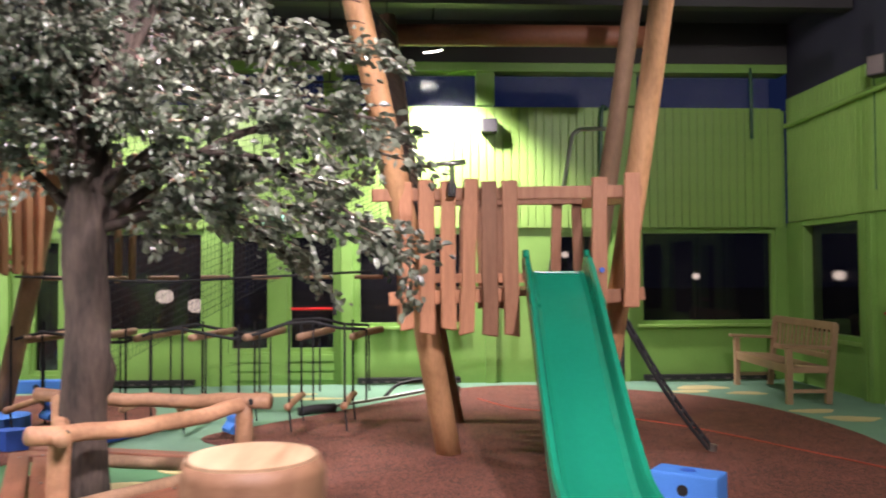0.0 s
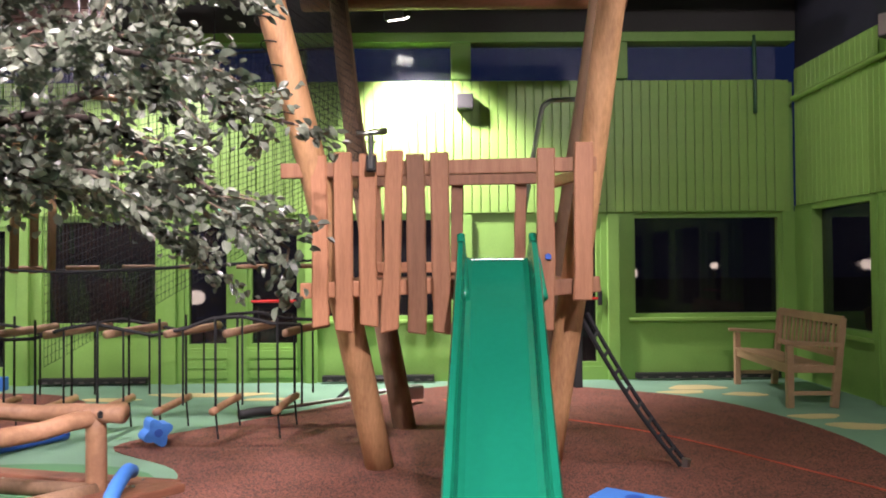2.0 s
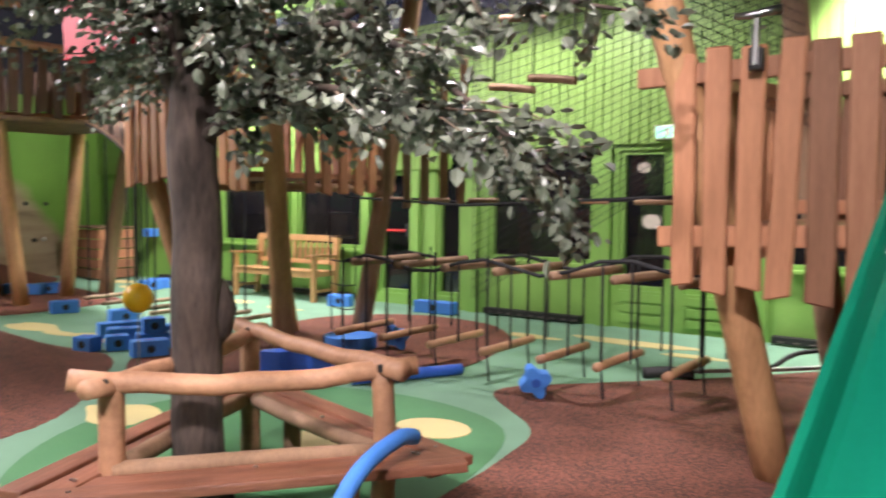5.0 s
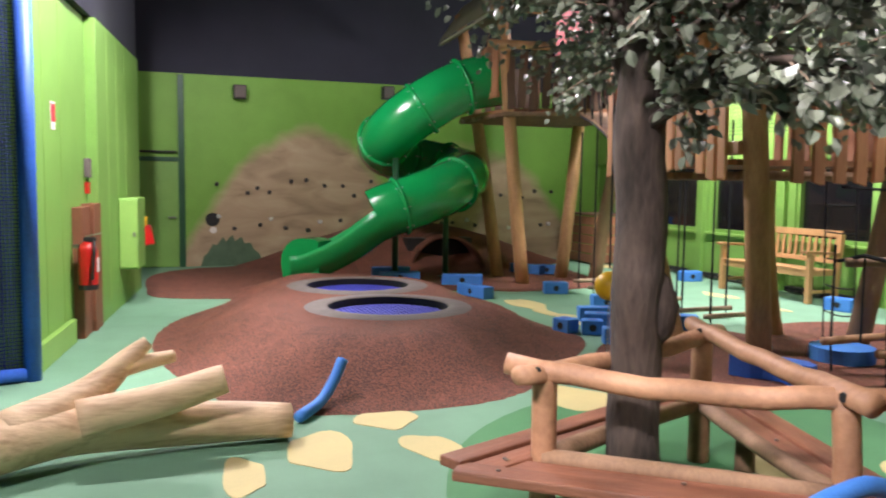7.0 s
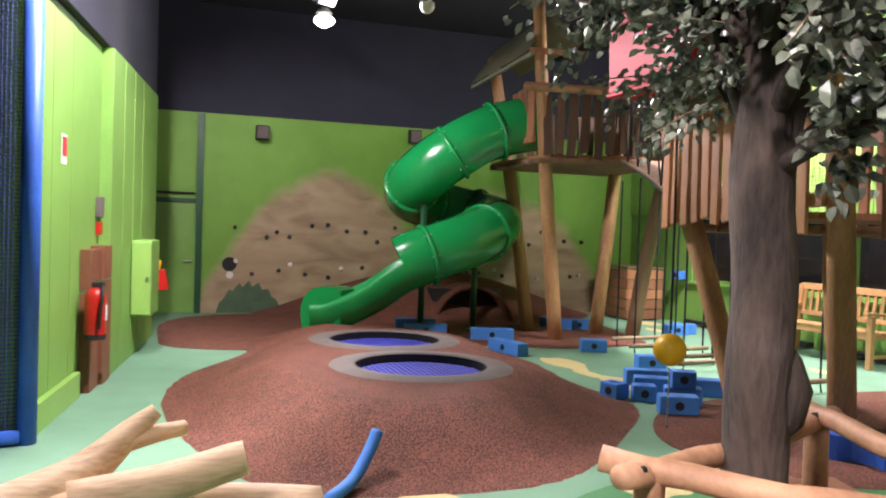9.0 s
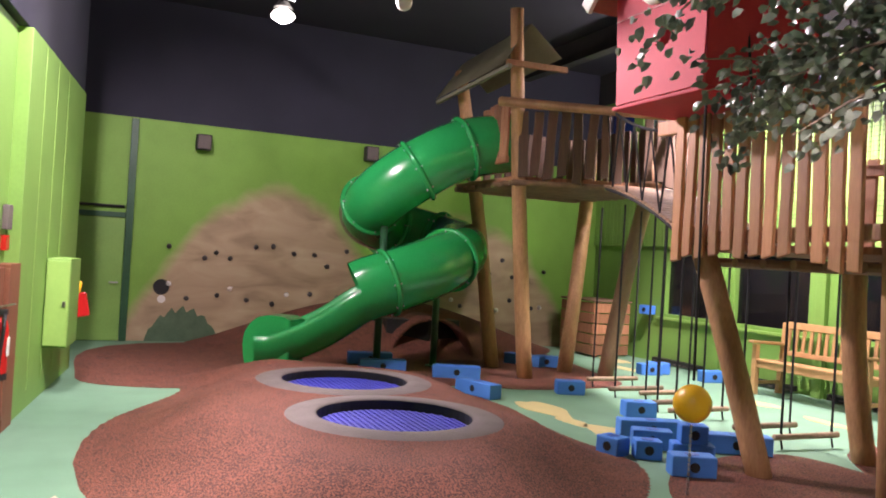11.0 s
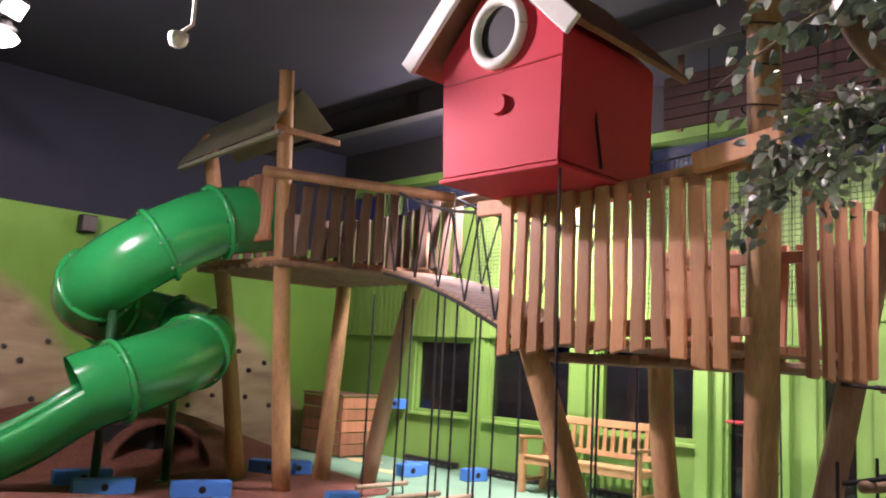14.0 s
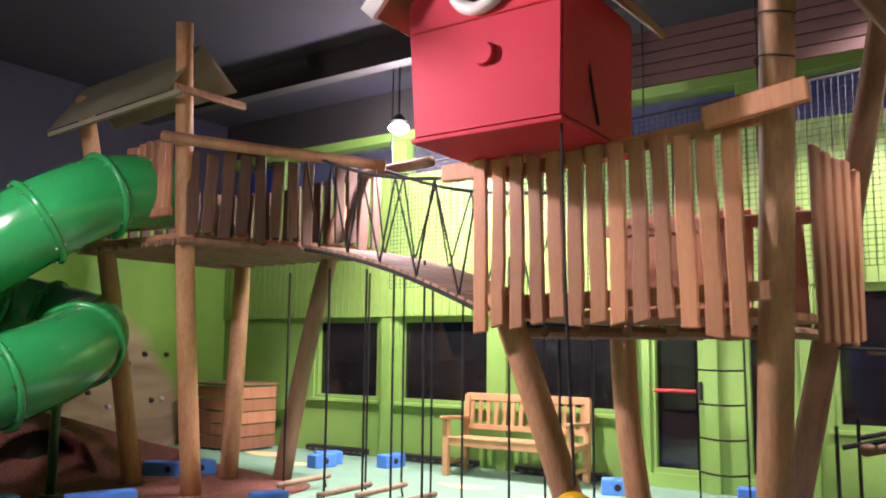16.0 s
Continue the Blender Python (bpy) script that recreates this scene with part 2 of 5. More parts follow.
def sweep(path, radius, sides=10, wobble=0.0, caps=True, seed=0, arc=None, bm=None):
    """A tube along a path; radius a number or a function of 0..1. arc: (from, to) degrees for an open trough."""
    bm = bm or bmesh.new()
    path = [Vector(p) for p in path]
    rings, up = [], None
    for i, p in enumerate(path):
        d = (path[min(i + 1, len(path) - 1)] - path[max(i - 1, 0)]).normalized()
        if up is None:
            up = Vector((0, 0, 1)) if abs(d.z) < 0.9 else Vector((0, 1, 0))
        side = d.cross(up).normalized()
        up = side.cross(d).normalized()
        f = i / (len(path) - 1)
        r = radius(f) if callable(radius) else radius
        ring = []
        for k in range(sides):
            a = 2 * math.pi * k / sides if arc is None else radians(arc[0] + (arc[1] - arc[0]) * k / (sides - 1))
            w = 1 + wobble * noise.noise(Vector((math.cos(a) * 0.8 + seed * 3.1, math.sin(a) * 0.8 + seed, p.length * 1.6)))
            ring.append(bm.verts.new(p + (side * math.cos(a) + up * math.sin(a)) * r * w))
        rings.append(ring)
    n = sides if arc is None else sides - 1
    for a, b in zip(rings, rings[1:]):
        for k in range(n):
            bm.faces.new((a[k], a[(k + 1) % sides], b[(k + 1) % sides], b[k]))
    if caps and arc is None:
        bm.faces.new(rings[0][::-1])
        bm.faces.new(rings[-1])
    bmesh.ops.recalc_face_normals(bm, faces=bm.faces[:])
    return bm


def log(a, b, r0, r1=None, wobble=0.12, seed=0, sides=12, bend=0.03):
    a, b = Vector(a), Vector(b)
    r1 = r1 or r0
    n = 9
    pts = []
    for i in range(n):
        f = i / (n - 1)
        s = math.sin(f * math.pi) * bend
        pts.append(a.lerp(b, f) + Vector((s * math.sin(seed * 2.3), s * math.cos(seed * 1.7), 0)))
    return sweep(pts, lambda f: r0 + (r1 - r0) * f, sides, wobble, seed=seed)


def slab(outline, z0, z1, bm=None):
    """An upright prism on a closed outline of (x, y)."""
    bm = bm or bmesh.new()
    low = [bm.verts.new((x, y, z0)) for x, y in outline]
    top = [bm.verts.new((x, y, z1)) for x, y in outline]
    bm.faces.new(top)
    bm.faces.new(low[::-1])
    for i in range(len(low)):
        j = (i + 1) % len(low)
        bm.faces.new((low[i], low[j], top[j], top[i]))
    bmesh.ops.recalc_face_normals(bm, faces=bm.faces[:])
    return bm


def loop(points, per=6):
    p = [Vector((*q, 0)) for q in points]
    n, out = len(p), []
    for i in range(n):
        a, b, c, d = p[i - 1], p[i], p[(i + 1) % n], p[(i + 2) % n]
        for k in range(per):
            t = k / per
            q = 0.5 * (2 * b + (c - a) * t + (2 * a - 5 * b + 4 * c - d) * t * t + (3 * b - a - 3 * c + d) * t ** 3)
            out.append((q.x, q.y))
    return out


def rope(points, r=0.012, sides=6):
    return sweep(points, r, sides)


def net(a, b, c, d, nu, nv, r=0.006, sag=0.0):
    """A net of cords over the quad a b c d."""
    bm = bmesh.new()
    a, b, c, d = (Vector(q) for q in (a, b, c, d))
    at = lambda u, v: a.lerp(b, u).lerp(d.lerp(c, u), v) - Vector((0, 0, sag * math.sin(u * math.pi) * v))
    for i in range(nu + 1):
        sweep([at(i / nu, k / 5) for k in range(6)], r, 3, caps=False, bm=bm)
    for j in range(nv + 1):
        sweep([at(k / 5, j / nv) for k in range(6)], r, 3, caps=False, bm=bm)
    return bm


# ---- the hall ----
XW, XE, YN, YS, TOP = -12.3, 5.15, 10.5, 1.7, 4.75
tagged(part("floor", span((XW - 0.3, -4.3, -0.2), (XE + 0.3, YN + 0.3, 0.0)), MINT), "mint green rubber playground floor", "floor", kind="structure")
tagged(part("ceiling", span((XW - 0.3, -4.3, TOP), (XE + 0.3, YN + 0.3, TOP + 0.2)), CEIL), "dark painted ceiling", "ceiling", kind="structure")
tagged(part("wall_west", span((XW - 0.25, -4.2, 0), (XW, YN + 0.25, 3.08)), MURAL), "green wall with a painted sandy rock hill", "wall", kind="structure")
tagged(part("wall_west_upper", span((XW - 0.25, -4.2, 3.08), (XW - 0.02, YN + 0.25, TOP)), NAVY), "dark navy upper wall", "wall", kind="structure")
tagged(part("wall_south_back", span((XW, -4.3, 0), (XE, -4.1, TOP)), DEEPBLUE), "deep blue wall closing the hall", "wall", kind="structure")
SIDE = pose(-5.0, 1.66, 0, 0, 0, 173.2)  # along the side wall from the net to the corner; its room side is -y


def side_box(name, u0, u1, v0, v1, z0, z1, material, parent=None, bevel=0.006, label=""):
    """A box on the side wall: u along it, v out into the room."""
    ob = part(name, span((u0, -v1, z0), (u1, -v0, z1), bevel), material, parent, label)
    if parent is None:
        ob.matrix_basis = SIDE
    return ob


for u0, u1, v in ((0.0, 2.12, -0.05), (2.12, 4.85, 0.05)):
    south = tagged(side_box("wall_south", u0, u1, -0.3, v, 0, 2.92, GREEN), "bright green painted side wall", "wall", kind="structure")
    for u in [u0 + 0.55 * k for k in range(1, int((u1 - u0) / 0.55))]:
        side_box("panel_joint", u - .008, u + .008, v + .001, v + .004, .15, 2.9, GREEN2, south, 0.001)
tagged(side_box("wall_south_upper", 0.0, 4.95, -0.3, 0.02, 2.925, TOP, NAVY), "dark navy upper wall", "wall", kind="structure")
tagged(part("wall_corner", span((XW, 1.2, 0), (-9.75, 1.45, 3.12)), GREEN), "green wall beside the door", "wall", kind="structure")
tagged(part("wall_corner_upper", span((XW, 1.2, 3.125), (-9.75, 1.43, TOP)), NAVY), "dark navy upper wall", "wall", kind="structure")
tagged(side_box("baseboard_south", 0.0, 1.3, -0.048, 0.0, 0, .2, GREEN2), "green skirting board", "baseboard", kind="structure")

# ground patches of brown rubber, with mint and cream spots
def patch(name, outline, top, material, label):
    return tagged(part(name, slab(outline, -0.02, top), material), label, "floor", kind="structure")


patch("rubber_patch", loop([(-0.74, 4.6), (-0.9, 5.74), (-1.06, 6.4), (-1.75, 7.1), (-1.3, 7.75), (-0.6, 8.5), (0.6, 9.9), (1.6, 10.2), (2.6, 9.8), (3.6, 8.9), (4.0, 7.3), (3.8, 5.8), (3.0, 4.0), (1.4, 3.0), (0.0, 3.3)]), 0.006, RUBBER, "brown rubber safety floor round a slide")
patch("rubber_patch", loop([(-4.4, 7.6), (-5.2, 8.3), (-5.2, 9.2), (-4.5, 9.8), (-3.5, 9.75), (-2.8, 9.1), (-2.45, 8.1), (-2.5, 7.4), (-3.4, 6.8)]), 0.006, RUBBER, "round brown rubber floor patch under climbing ropes")
patch("rubber_patch", loop([(-5.0, 6.35), (-4.0, 5.7), (-3.0, 6.2), (-3.0, 7.2), (-4.0, 7.7), (-5.2, 7.6)]), 0.009, RUBBER, "brown rubber floor patch under a play tower")
patch("rubber_patch", loop([(-12.0, 3.1), (-9.4, 2.35), (-8.6, 2.9), (-8.5, 4.4), (-8.5, 6.3), (-8.2, 7.0), (-8.4, 8.3), (-9.2, 8.6), (-11.0, 8.9), (-12.2, 8.8)]), 0.006, RUBBER, "brown rubber floor below a tube slide")
SPOTS = [(-1.7, 9.62, .62, .17), (-2.7, 9.35, .3, .1), (-1.0, 9.3, .3, .08), (3.69, 9.82, .3, .2), (4.06, 9.32, .22, .12), (3.45, 9.5, .25, .1), (4.2, 8.05, .22, .13), (4.35, 7.6, .25, .15),
         (-7.2, 6.55, .42, .17), (-6.6, 6.5, .2, .1), (-6.1, 6.6, .33, .2), (-10.6, 9.8, .35, .15), (-9.7, 9.4, .3, .12), (-2.86, 3.27, .3, .2), (-3.29, 3.75, .18, .17), (-2.75, 3.85, .2, .15), (-2.6, 2.85, .25, .12), (-3.35, 5.1, .3, .2), (-7.2, 9.3, .3, .12), (-6.2, 9.2, .3, .1)]
for i, (x, y, a, b) in enumerate(SPOTS):
    out = [(x + a * math.cos(t) * (1 + .22 * math.sin(3 * t + i)), y + b * math.sin(t) * (1 + .2 * math.cos(2 * t + i * 2))) for t in [k * math.pi / 12 for k in range(24)]]
    patch("floor_spot", out, 0.004, CREAM, "cream coloured spot in the rubber floor")
patch("planting_ground", loop([(-0.85, 5.2), (-1.2, 6.3), (-2.2, 6.6), (-3.2, 6.2), (-3.4, 5.0), (-2.7, 4.0), (-1.5, 3.6), (-0.9, 4.2)]), 0.003, DARKMINT, "dark green rubber ground under an indoor tree")
for x, y, a, b in ((-1.85, 5.45, .3, .2), (-2.45, 5.8, .28, .14), (-1.55, 6.05, .25, .2)):
    patch("floor_spot", [(x + a * math.cos(t), y + b * math.sin(t)) for t in [k * math.pi / 10 for k in range(20)]], 0.008, CREAM, "cream coloured spot in the rubber floor")


PITS = ((-5.62, 4.42), (-7.1, 4.5))


def mound():
    """A low hill of brown rubber."""
    out = [Vector((*q, 0)) for q in loop([(-3.5, 3.4), (-4.0, 2.85), (-5.6, 2.45), (-7.0, 2.6), (-8.4, 3.3), (-9.2, 3.2), (-9.3, 4.4), (-8.3, 5.9), (-7.4, 6.2), (-6.2, 6.1), (-5.2, 6.15), (-4.4, 5.6), (-3.5, 4.6)], 5)]
    p = np.array([(v.x, v.y) for v in out])
    q = np.roll(p, -1, axis=0)
    step = 0.055
    xs, ys = np.arange(-9.6, -3.2, step), np.arange(2.2, 6.5, step)
    bm = bmesh.new()
    grid = []
    for x in xs:
        col = []
        for y in ys:
            d = q - p
            w = np.array((x, y)) - p
            f = np.clip((w * d).sum(1) / (d * d).sum(1), 0, 1)
            near = np.sqrt(((w - d * f[:, None]) ** 2).sum(1)).min()
            cross = ((p[:, 1] > y) != (q[:, 1] > y)) & (x < d[:, 0] * (y - p[:, 1]) / (d[:, 1] + 1e-9) + p[:, 0])
            dist = near if cross.sum() % 2 else -near
            u = min(1, max(0, dist) / 1.0)
            h = 0.30 * (0.5 - 0.5 * math.cos(math.pi * u)) + 0.006 if dist > 0 else max(-0.08, 0.006 + dist * 0.35)
            if min(math.hypot(x - a, y - b) for a, b in PITS) < 0.66:
                h -= 0.16
            col.append(bm.verts.new((x, y, h)))
        grid.append(col)
    for a, b in zip(grid, grid[1:]):
        for k in range(len(ys) - 1):
            if max(v.co.z for v in (a[k], a[k + 1], b[k], b[k + 1])) > -0.03:
                bm.faces.new((a[k], b[k], b[k + 1], a[k + 1]))
    loose = [v for v in bm.verts if not v.link_faces]
    bmesh.ops.delete(bm, geom=loose, context="VERTS")
    bmesh.ops.recalc_face_normals(bm, faces=bm.faces[:])
    return bm


tagged(part("rubber_mound", mound(), RUBBER, smooth=True), "low brown rubber hill with two sunken trampolines", "floor", kind="structure")

# north wall: low panels, windows, corrugated band, clerestory
def north_pane(name, x0, x1, z0, z1, label):
    w = thing(name, label, "window", kind="structure")
    part("pane", span((x0, YN + 0.10, z0), (x1, YN + 0.12, z1)), GLASS, w)
    for lo, hi in (((x0, YN + 0.03, z0), (x0 + 0.05, YN + 0.16, z1)), ((x1 - 0.05, YN + 0.03, z0), (x1, YN + 0.16, z1)),
                   ((x0 + 0.05, YN + 0.03, z0), (x1 - 0.05, YN + 0.16, z0 + 0.05)), ((x0 + 0.05, YN + 0.03, z1 - 0.05), (x1 - 0.05, YN + 0.16, z1))):
        part("window_frame", span(lo, hi), GREEN, w)
    return w


OPEN = [  # x0, x1, sill, head
    (3.15, 5.0, 0.74, 2.0), (2.0, 2.78, 0.16, 1.96), (-0.6, 0.85, 0.74, 2.0), (-1.5, -0.85, 0.42, 1.96), (-2.25, -1.7, 0.42, 1.96), (-3.95, -2.55, 0.68, 2.0),
    (-4.75, -4.35, 0.16, 1.9), (-5.7, -5.15, 0.14, 1.76), (-7.25, -6.0, 0.70, 1.76), (-9.0, -7.65, 0.70, 1.76), (-10.45, -9.32, 0.70, 1.76)]
edges, doors = XE, 0
for i, (x0, x1, z0, z1) in enumerate(OPEN):
    head = 2.02 if x0 > -5 else 1.78
    tagged(part("wall_north_column", span((x1, YN, 0), (edges, YN + 0.2, head)), GREEN), "green painted wall column", "wall", kind="structure")
    tagged(part("wall_north_parapet", span((x0, YN, 0), (x1, YN + 0.2, z0)), GREEN), "green panel below a window", "wall", kind="structure")
    if head - z1 > 0.005:
        tagged(part("wall_north_lintel", span((x0, YN, z1), (x1, YN + 0.2, head)), GREEN), "green strip above a window", "wall", kind="structure")
    if z0 < 0.5:
        doors += 1
        w = north_pane("door_%d" % doors, x0, x1, z0, z1, "green framed glass door with a red push bar")
        if x0 > 1 or x0 in (-1.5, -5.7):
            part("push_bar", sweep([(x0 + 0.06, YN - 0.03, 0.98), (x1 - 0.04, YN - 0.03, 0.98)], 0.018, 8), REDX, w, "red push bar")
            part("latch", span((x1 - 0.05, YN - 0.06, 0.9), (x1, YN, 1.08), 0.01), BLACK, w, "black latch box")
        for k in range(3):
            if z0 > 0.3:
                part("door_slat", span((x0 + 0.04, YN - 0.02, 0.06 + k * 0.12), (x1 - 0.04, YN - 0.003, 0.15 + k * 0.12), 0.006), GREEN, w)
    else:
        north_pane("window_%d" % (i + 1), x0, x1, z0, z1, "dark night window in a green frame")
        sill = part("window_sill", span((x0 - 0.04, YN - 0.06, z0 - 0.035), (x1 + 0.04, YN - 0.002, z0 + 0.004), 0.006), GREEN2)
        tagged(sill, "light green window sill", "window sill", kind="structure")
        vent = thing("floor_vent", "black slotted heating vent at the foot of a wall", "vent", "vents along the glass wall")
        part("vent_frame", span((x0 + 0.02, YN - 0.14, 0.02), (x1 - 0.1, YN - 0.03, 0.09), 0.008), BLACK, vent)
        for k in range(9):
            xx = x0 + 0.08 + k * (x1 - x0 - 0.26) / 8
            part("vent_slat", span((xx, YN - 0.15, 0.035), (xx + 0.06, YN - 0.141, 0.05)), RIM, vent)
    edges = x0
tagged(part("wall_north_column", span((XW, YN, 0), (edges, YN + 0.2, 1.78)), GREEN), "green painted wall column", "wall", kind="structure")
for x in (2.92, 1.15, -0.72, -2.4, -4.15, -5.05, -7.45, -9.16, -5.9):
    tagged(part("wall_pilaster", span((x - 0.07, YN - 0.07, 0), (x + 0.07, YN - 0.003, 1.76 if x < -4.5 else 2.0), 0.006), GREEN), "narrow green pilaster between windows", "pilaster", kind="structure")


def corrugated(name, x0, x1, z0, z1, label, east=False):
    depth = 0.03
    back = span((XE - 0.012, x0, z0), (XE - 0.002, x1, z1)) if east else span((x0, YN - 0.012, z0), (x1, YN - 0.002, z1))
    wall = tagged(part(name, back, GREEN2), label, "wall", kind="structure")
    bm = box((depth, 0.098, z1 - z0), bevel=0.007) if east else box((0.098, depth, z1 - z0), bevel=0.007)
    first = part("board", bm, GREEN2, wall)
    n = int((x1 - x0) / 0.108)
    for k in range(n):
        ob = first if k == 0 else new("board", first.data)
        ob.parent = wall
        x = x0 + 0.054 + k * 0.108
        ob.location = (XE - 0.028, x, (z0 + z1) / 2) if east else (x, YN - 0.028, (z0 + z1) / 2)
    return wall


corrugated("wall_north_band", -4.5, XE - 0.06, 2.02, 3.62, "light green grooved wall cladding")
corrugated("wall_north_band", XW, -4.5, 1.78, 3.62, "light green grooved wall cladding")
tagged(part("wall_north_backing", span((XW, YN + 0.02, 2.02), (XE, YN + 0.2, 3.6)), GREEN), "wall behind green cladding", "wall", kind="structure")
for i, x in enumerate((-11.2, -9.0, -6.8, -4.6, -2.5, -0.9, 1.1, 3.0)):
    nx = (-9.0, -6.8, -4.6, -2.5, -0.9, 1.1, 3.0, 5.1)[i]
    tagged(part("wall_north_post", span((x - 0.12, YN - 0.06, 3.64), (x + 0.12, YN + 0.16, 4.12), 0.008), GREEN), "green post between high windows", "post", kind="structure")
    w = thing("clerestory_window", "high window with dark blue night sky", "window", kind="structure")
    part("pane", span((x + 0.12, YN + 0.10, 3.62), (nx - 0.12, YN + 0.115, 4.1)), SKYGLASS, w)
tagged(part("trim_north", span((XW, YN - 0.09, 4.08), (XE, YN + 0.2, 4.2), 0.01), GREEN), "green rail above the high windows", "trim", kind="structure")
tagged(part("wall_north_soffit", span((XW, YN - 0.1, 4.2), (XE, YN + 0.2, TOP)), SOFFIT), "dull grey strip under the ceiling", "wall", kind="structure")
tagged(part("ceiling_beam", span((XW, 8.81, TOP - 0.32), (XE, 8.99, TOP - 0.002), 0.01), SOFFIT), "dark ceiling beam", "beam", kind="structure")

# east wall
corrugated("wall_east_band", -4.1, YN - 0.06, 2.08, 3.72, "light green grooved wall cladding", east=True)
tagged(part("wall_east", span((XE + 0.03, -4.1, 2.05), (XE + 0.25, YN, TOP)), NAVY), "dark upper wall", "wall", kind="structure")
yy = YN
for i, (y0, y1, z0) in enumerate(((8.72, 10.1, 0.62), (7.58, 8.29, 0.12), (5.9, 7.3, 0.62), (4.0, 5.6, 0.62), (1.6, 3.7, 0.62), (-4.1, 1.3, 0.62))):
    tagged(part("wall_east_column", span((XE, y1, 0), (XE + 0.2, yy, 2.08)), GREEN), "green painted wall column", "wall", kind="structure")
    tagged(part("wall_east_parapet", span((XE, y0, 0), (XE + 0.2, y1, z0)), GREEN), "green panel below a window", "wall", kind="structure")
    glass_door = z0 < 0.3
    w = thing("door_east" if glass_door else "east_window", "green framed glass door to the night outside" if glass_door else "dark night window in a green wall", "door" if glass_door else "window", kind="structure")
    head = 1.96 if glass_door else 2.08
    part("pane", span((XE + 0.1, y0, z0), (XE + 0.12, y1, head)), GLASS, w)
    for lo, hi in (((XE - 0.02, y0, z0), (XE + 0.15, y0 + 0.07, head)), ((XE - 0.02, y1 - 0.07, z0), (XE + 0.15, y1, head)), ((XE - 0.015, y0 + 0.07, z0), (XE + 0.15, y1 - 0.07, z0 + 0.06)), ((XE - 0.015, y0 + 0.07, head - 0.07), (XE + 0.15, y1 - 0.07, head))):
        part("window_frame", span(lo, hi, 0.004), GREEN, w)
    if glass_door:
        part("push_bar", sweep([(XE - 0.06, y0 + 0.05, 0.98), (XE - 0.06, y1 - 0.05, 0.98)], 0.018, 8), REDX, w, "red push bar")
        part("threshold", span((XE - 0.05, y0, 0.0), (XE - 0.003, y1, 0.05), 0.006), WHITE, w, "pale door threshold")
        tagged(part("wall_east_lintel", span((XE, y0, head), (XE + 0.2, y1, 2.08)), GREEN), "green strip above a door", "wall", kind="structure")
    else:
        tagged(part("east_sill", span((XE - 0.06, y0 - 0.03, z0 - 0.035), (XE - 0.002, y1 + 0.03, z0 + 0.004), 0.006), GREEN2), "light green window sill", "window sill", kind="structure")
    yy = y0
for y in (8.5, 8.62, 7.45):
    tagged(part("wall_east_pilaster", span((XE - 0.07, y - 0.045, 0), (XE - 0.003, y + 0.045, 2.06), 0.006), GREEN), "narrow green pilaster beside a glass door", "pilaster", kind="structure")
part("wall_pipe", sweep([(XE - 0.09, 10.3, 3.35), (XE - 0.09, 6.0, 3.42), (XE - 0.09, -4.0, 3.45)], 0.035, 8), GREEN2)
tagged(bpy.data.objects["wall_pipe"], "green painted pipe along the wall", "pipe", kind="structure")

# night outside
tagged(part("outside_ground", span((-60, YN + 0.35, -0.35), (60, 90, -0.3)), NAVY), "dark ground outside at night", "ground", kind="structure")
# Glowing balls on poles, added outside to put bright spots in the panes.
for x, y, z, r in ((8.92, 24, 1.32, 0.1), (13.41, 24, 1.32, 0.16), (-6.97, 24, 0.81, 0.22), (6.49, 24, 1.12, 0.17), (4.9, 24, 1.99, 0.1), (-7.23, 24, 2.33, 0.16), (-6.06, 24, 0.53, 0.22)):
    s = thing("pane_glow", "glowing ball on a pole outside, added for a bright spot in the glass", "street lamp", "street lamps outside")
    part("glow_ball", sweep([(x - r, y, z), (x - r * .5, y, z), (x + r * .5, y, z), (x + r, y, z)], lambda f: r * (.55 + .45 * math.sin(f * math.pi)), 10), FAR, s, smooth=True)
    part("pole", sweep([(x, y + 0.1, -0.3), (x, y + 0.1, z)], 0.04, 8), BLACK, s)


# ---- lamps ----
# Housing and glowing lens, built for the added fill lamps too.
def flood_fixture(eye, target):
    m = look(eye, target)
    f = thing("floodlight", "black floodlight under the dark ceiling, most of these unseen and added", "floodlight", "floodlights under the ceiling", m @ pose(0, 0, 0.10))
    part("housing", box((0.26, 0.2, 0.1), (0, 0, 0.06), bevel=0.02), BLACK, f)
    part("lens", box((0.2, 0.14, 0.012), (0, 0, 0.003)), LAMP, f, "bright lamp glass")
    top = f.matrix_basis.inverted() @ Vector((eye[0], eye[1], TOP))
    part("bracket", sweep([(0, 0, 0.11), top], 0.012, 6), BLACK, f)


for eye, target, watts, cone in FLOODS_AND_FILLS:
    flood_fixture(eye, target)
for (x, y, z), watts in BULBS:
    d = thing("hanging_lamp", "bright bare lamp hanging from the dark ceiling", "lamp", "bare lamps")
    part("bulb", sweep([(x, y, z + .12 + k * .025) for k in range(7)], lambda f: 0.02 + 0.10 * math.sin(f * math.pi), 14), LAMP, d, "glowing lamp glass", smooth=True)
    part("cap", sweep([(x, y, z + .27), (x, y, z + .35)], lambda f: .1 - .06 * f, 12), BLACK, d)
    part("stem", sweep([(x, y, z + .35), (x, y, TOP)], .012, 6), BLACK, d)

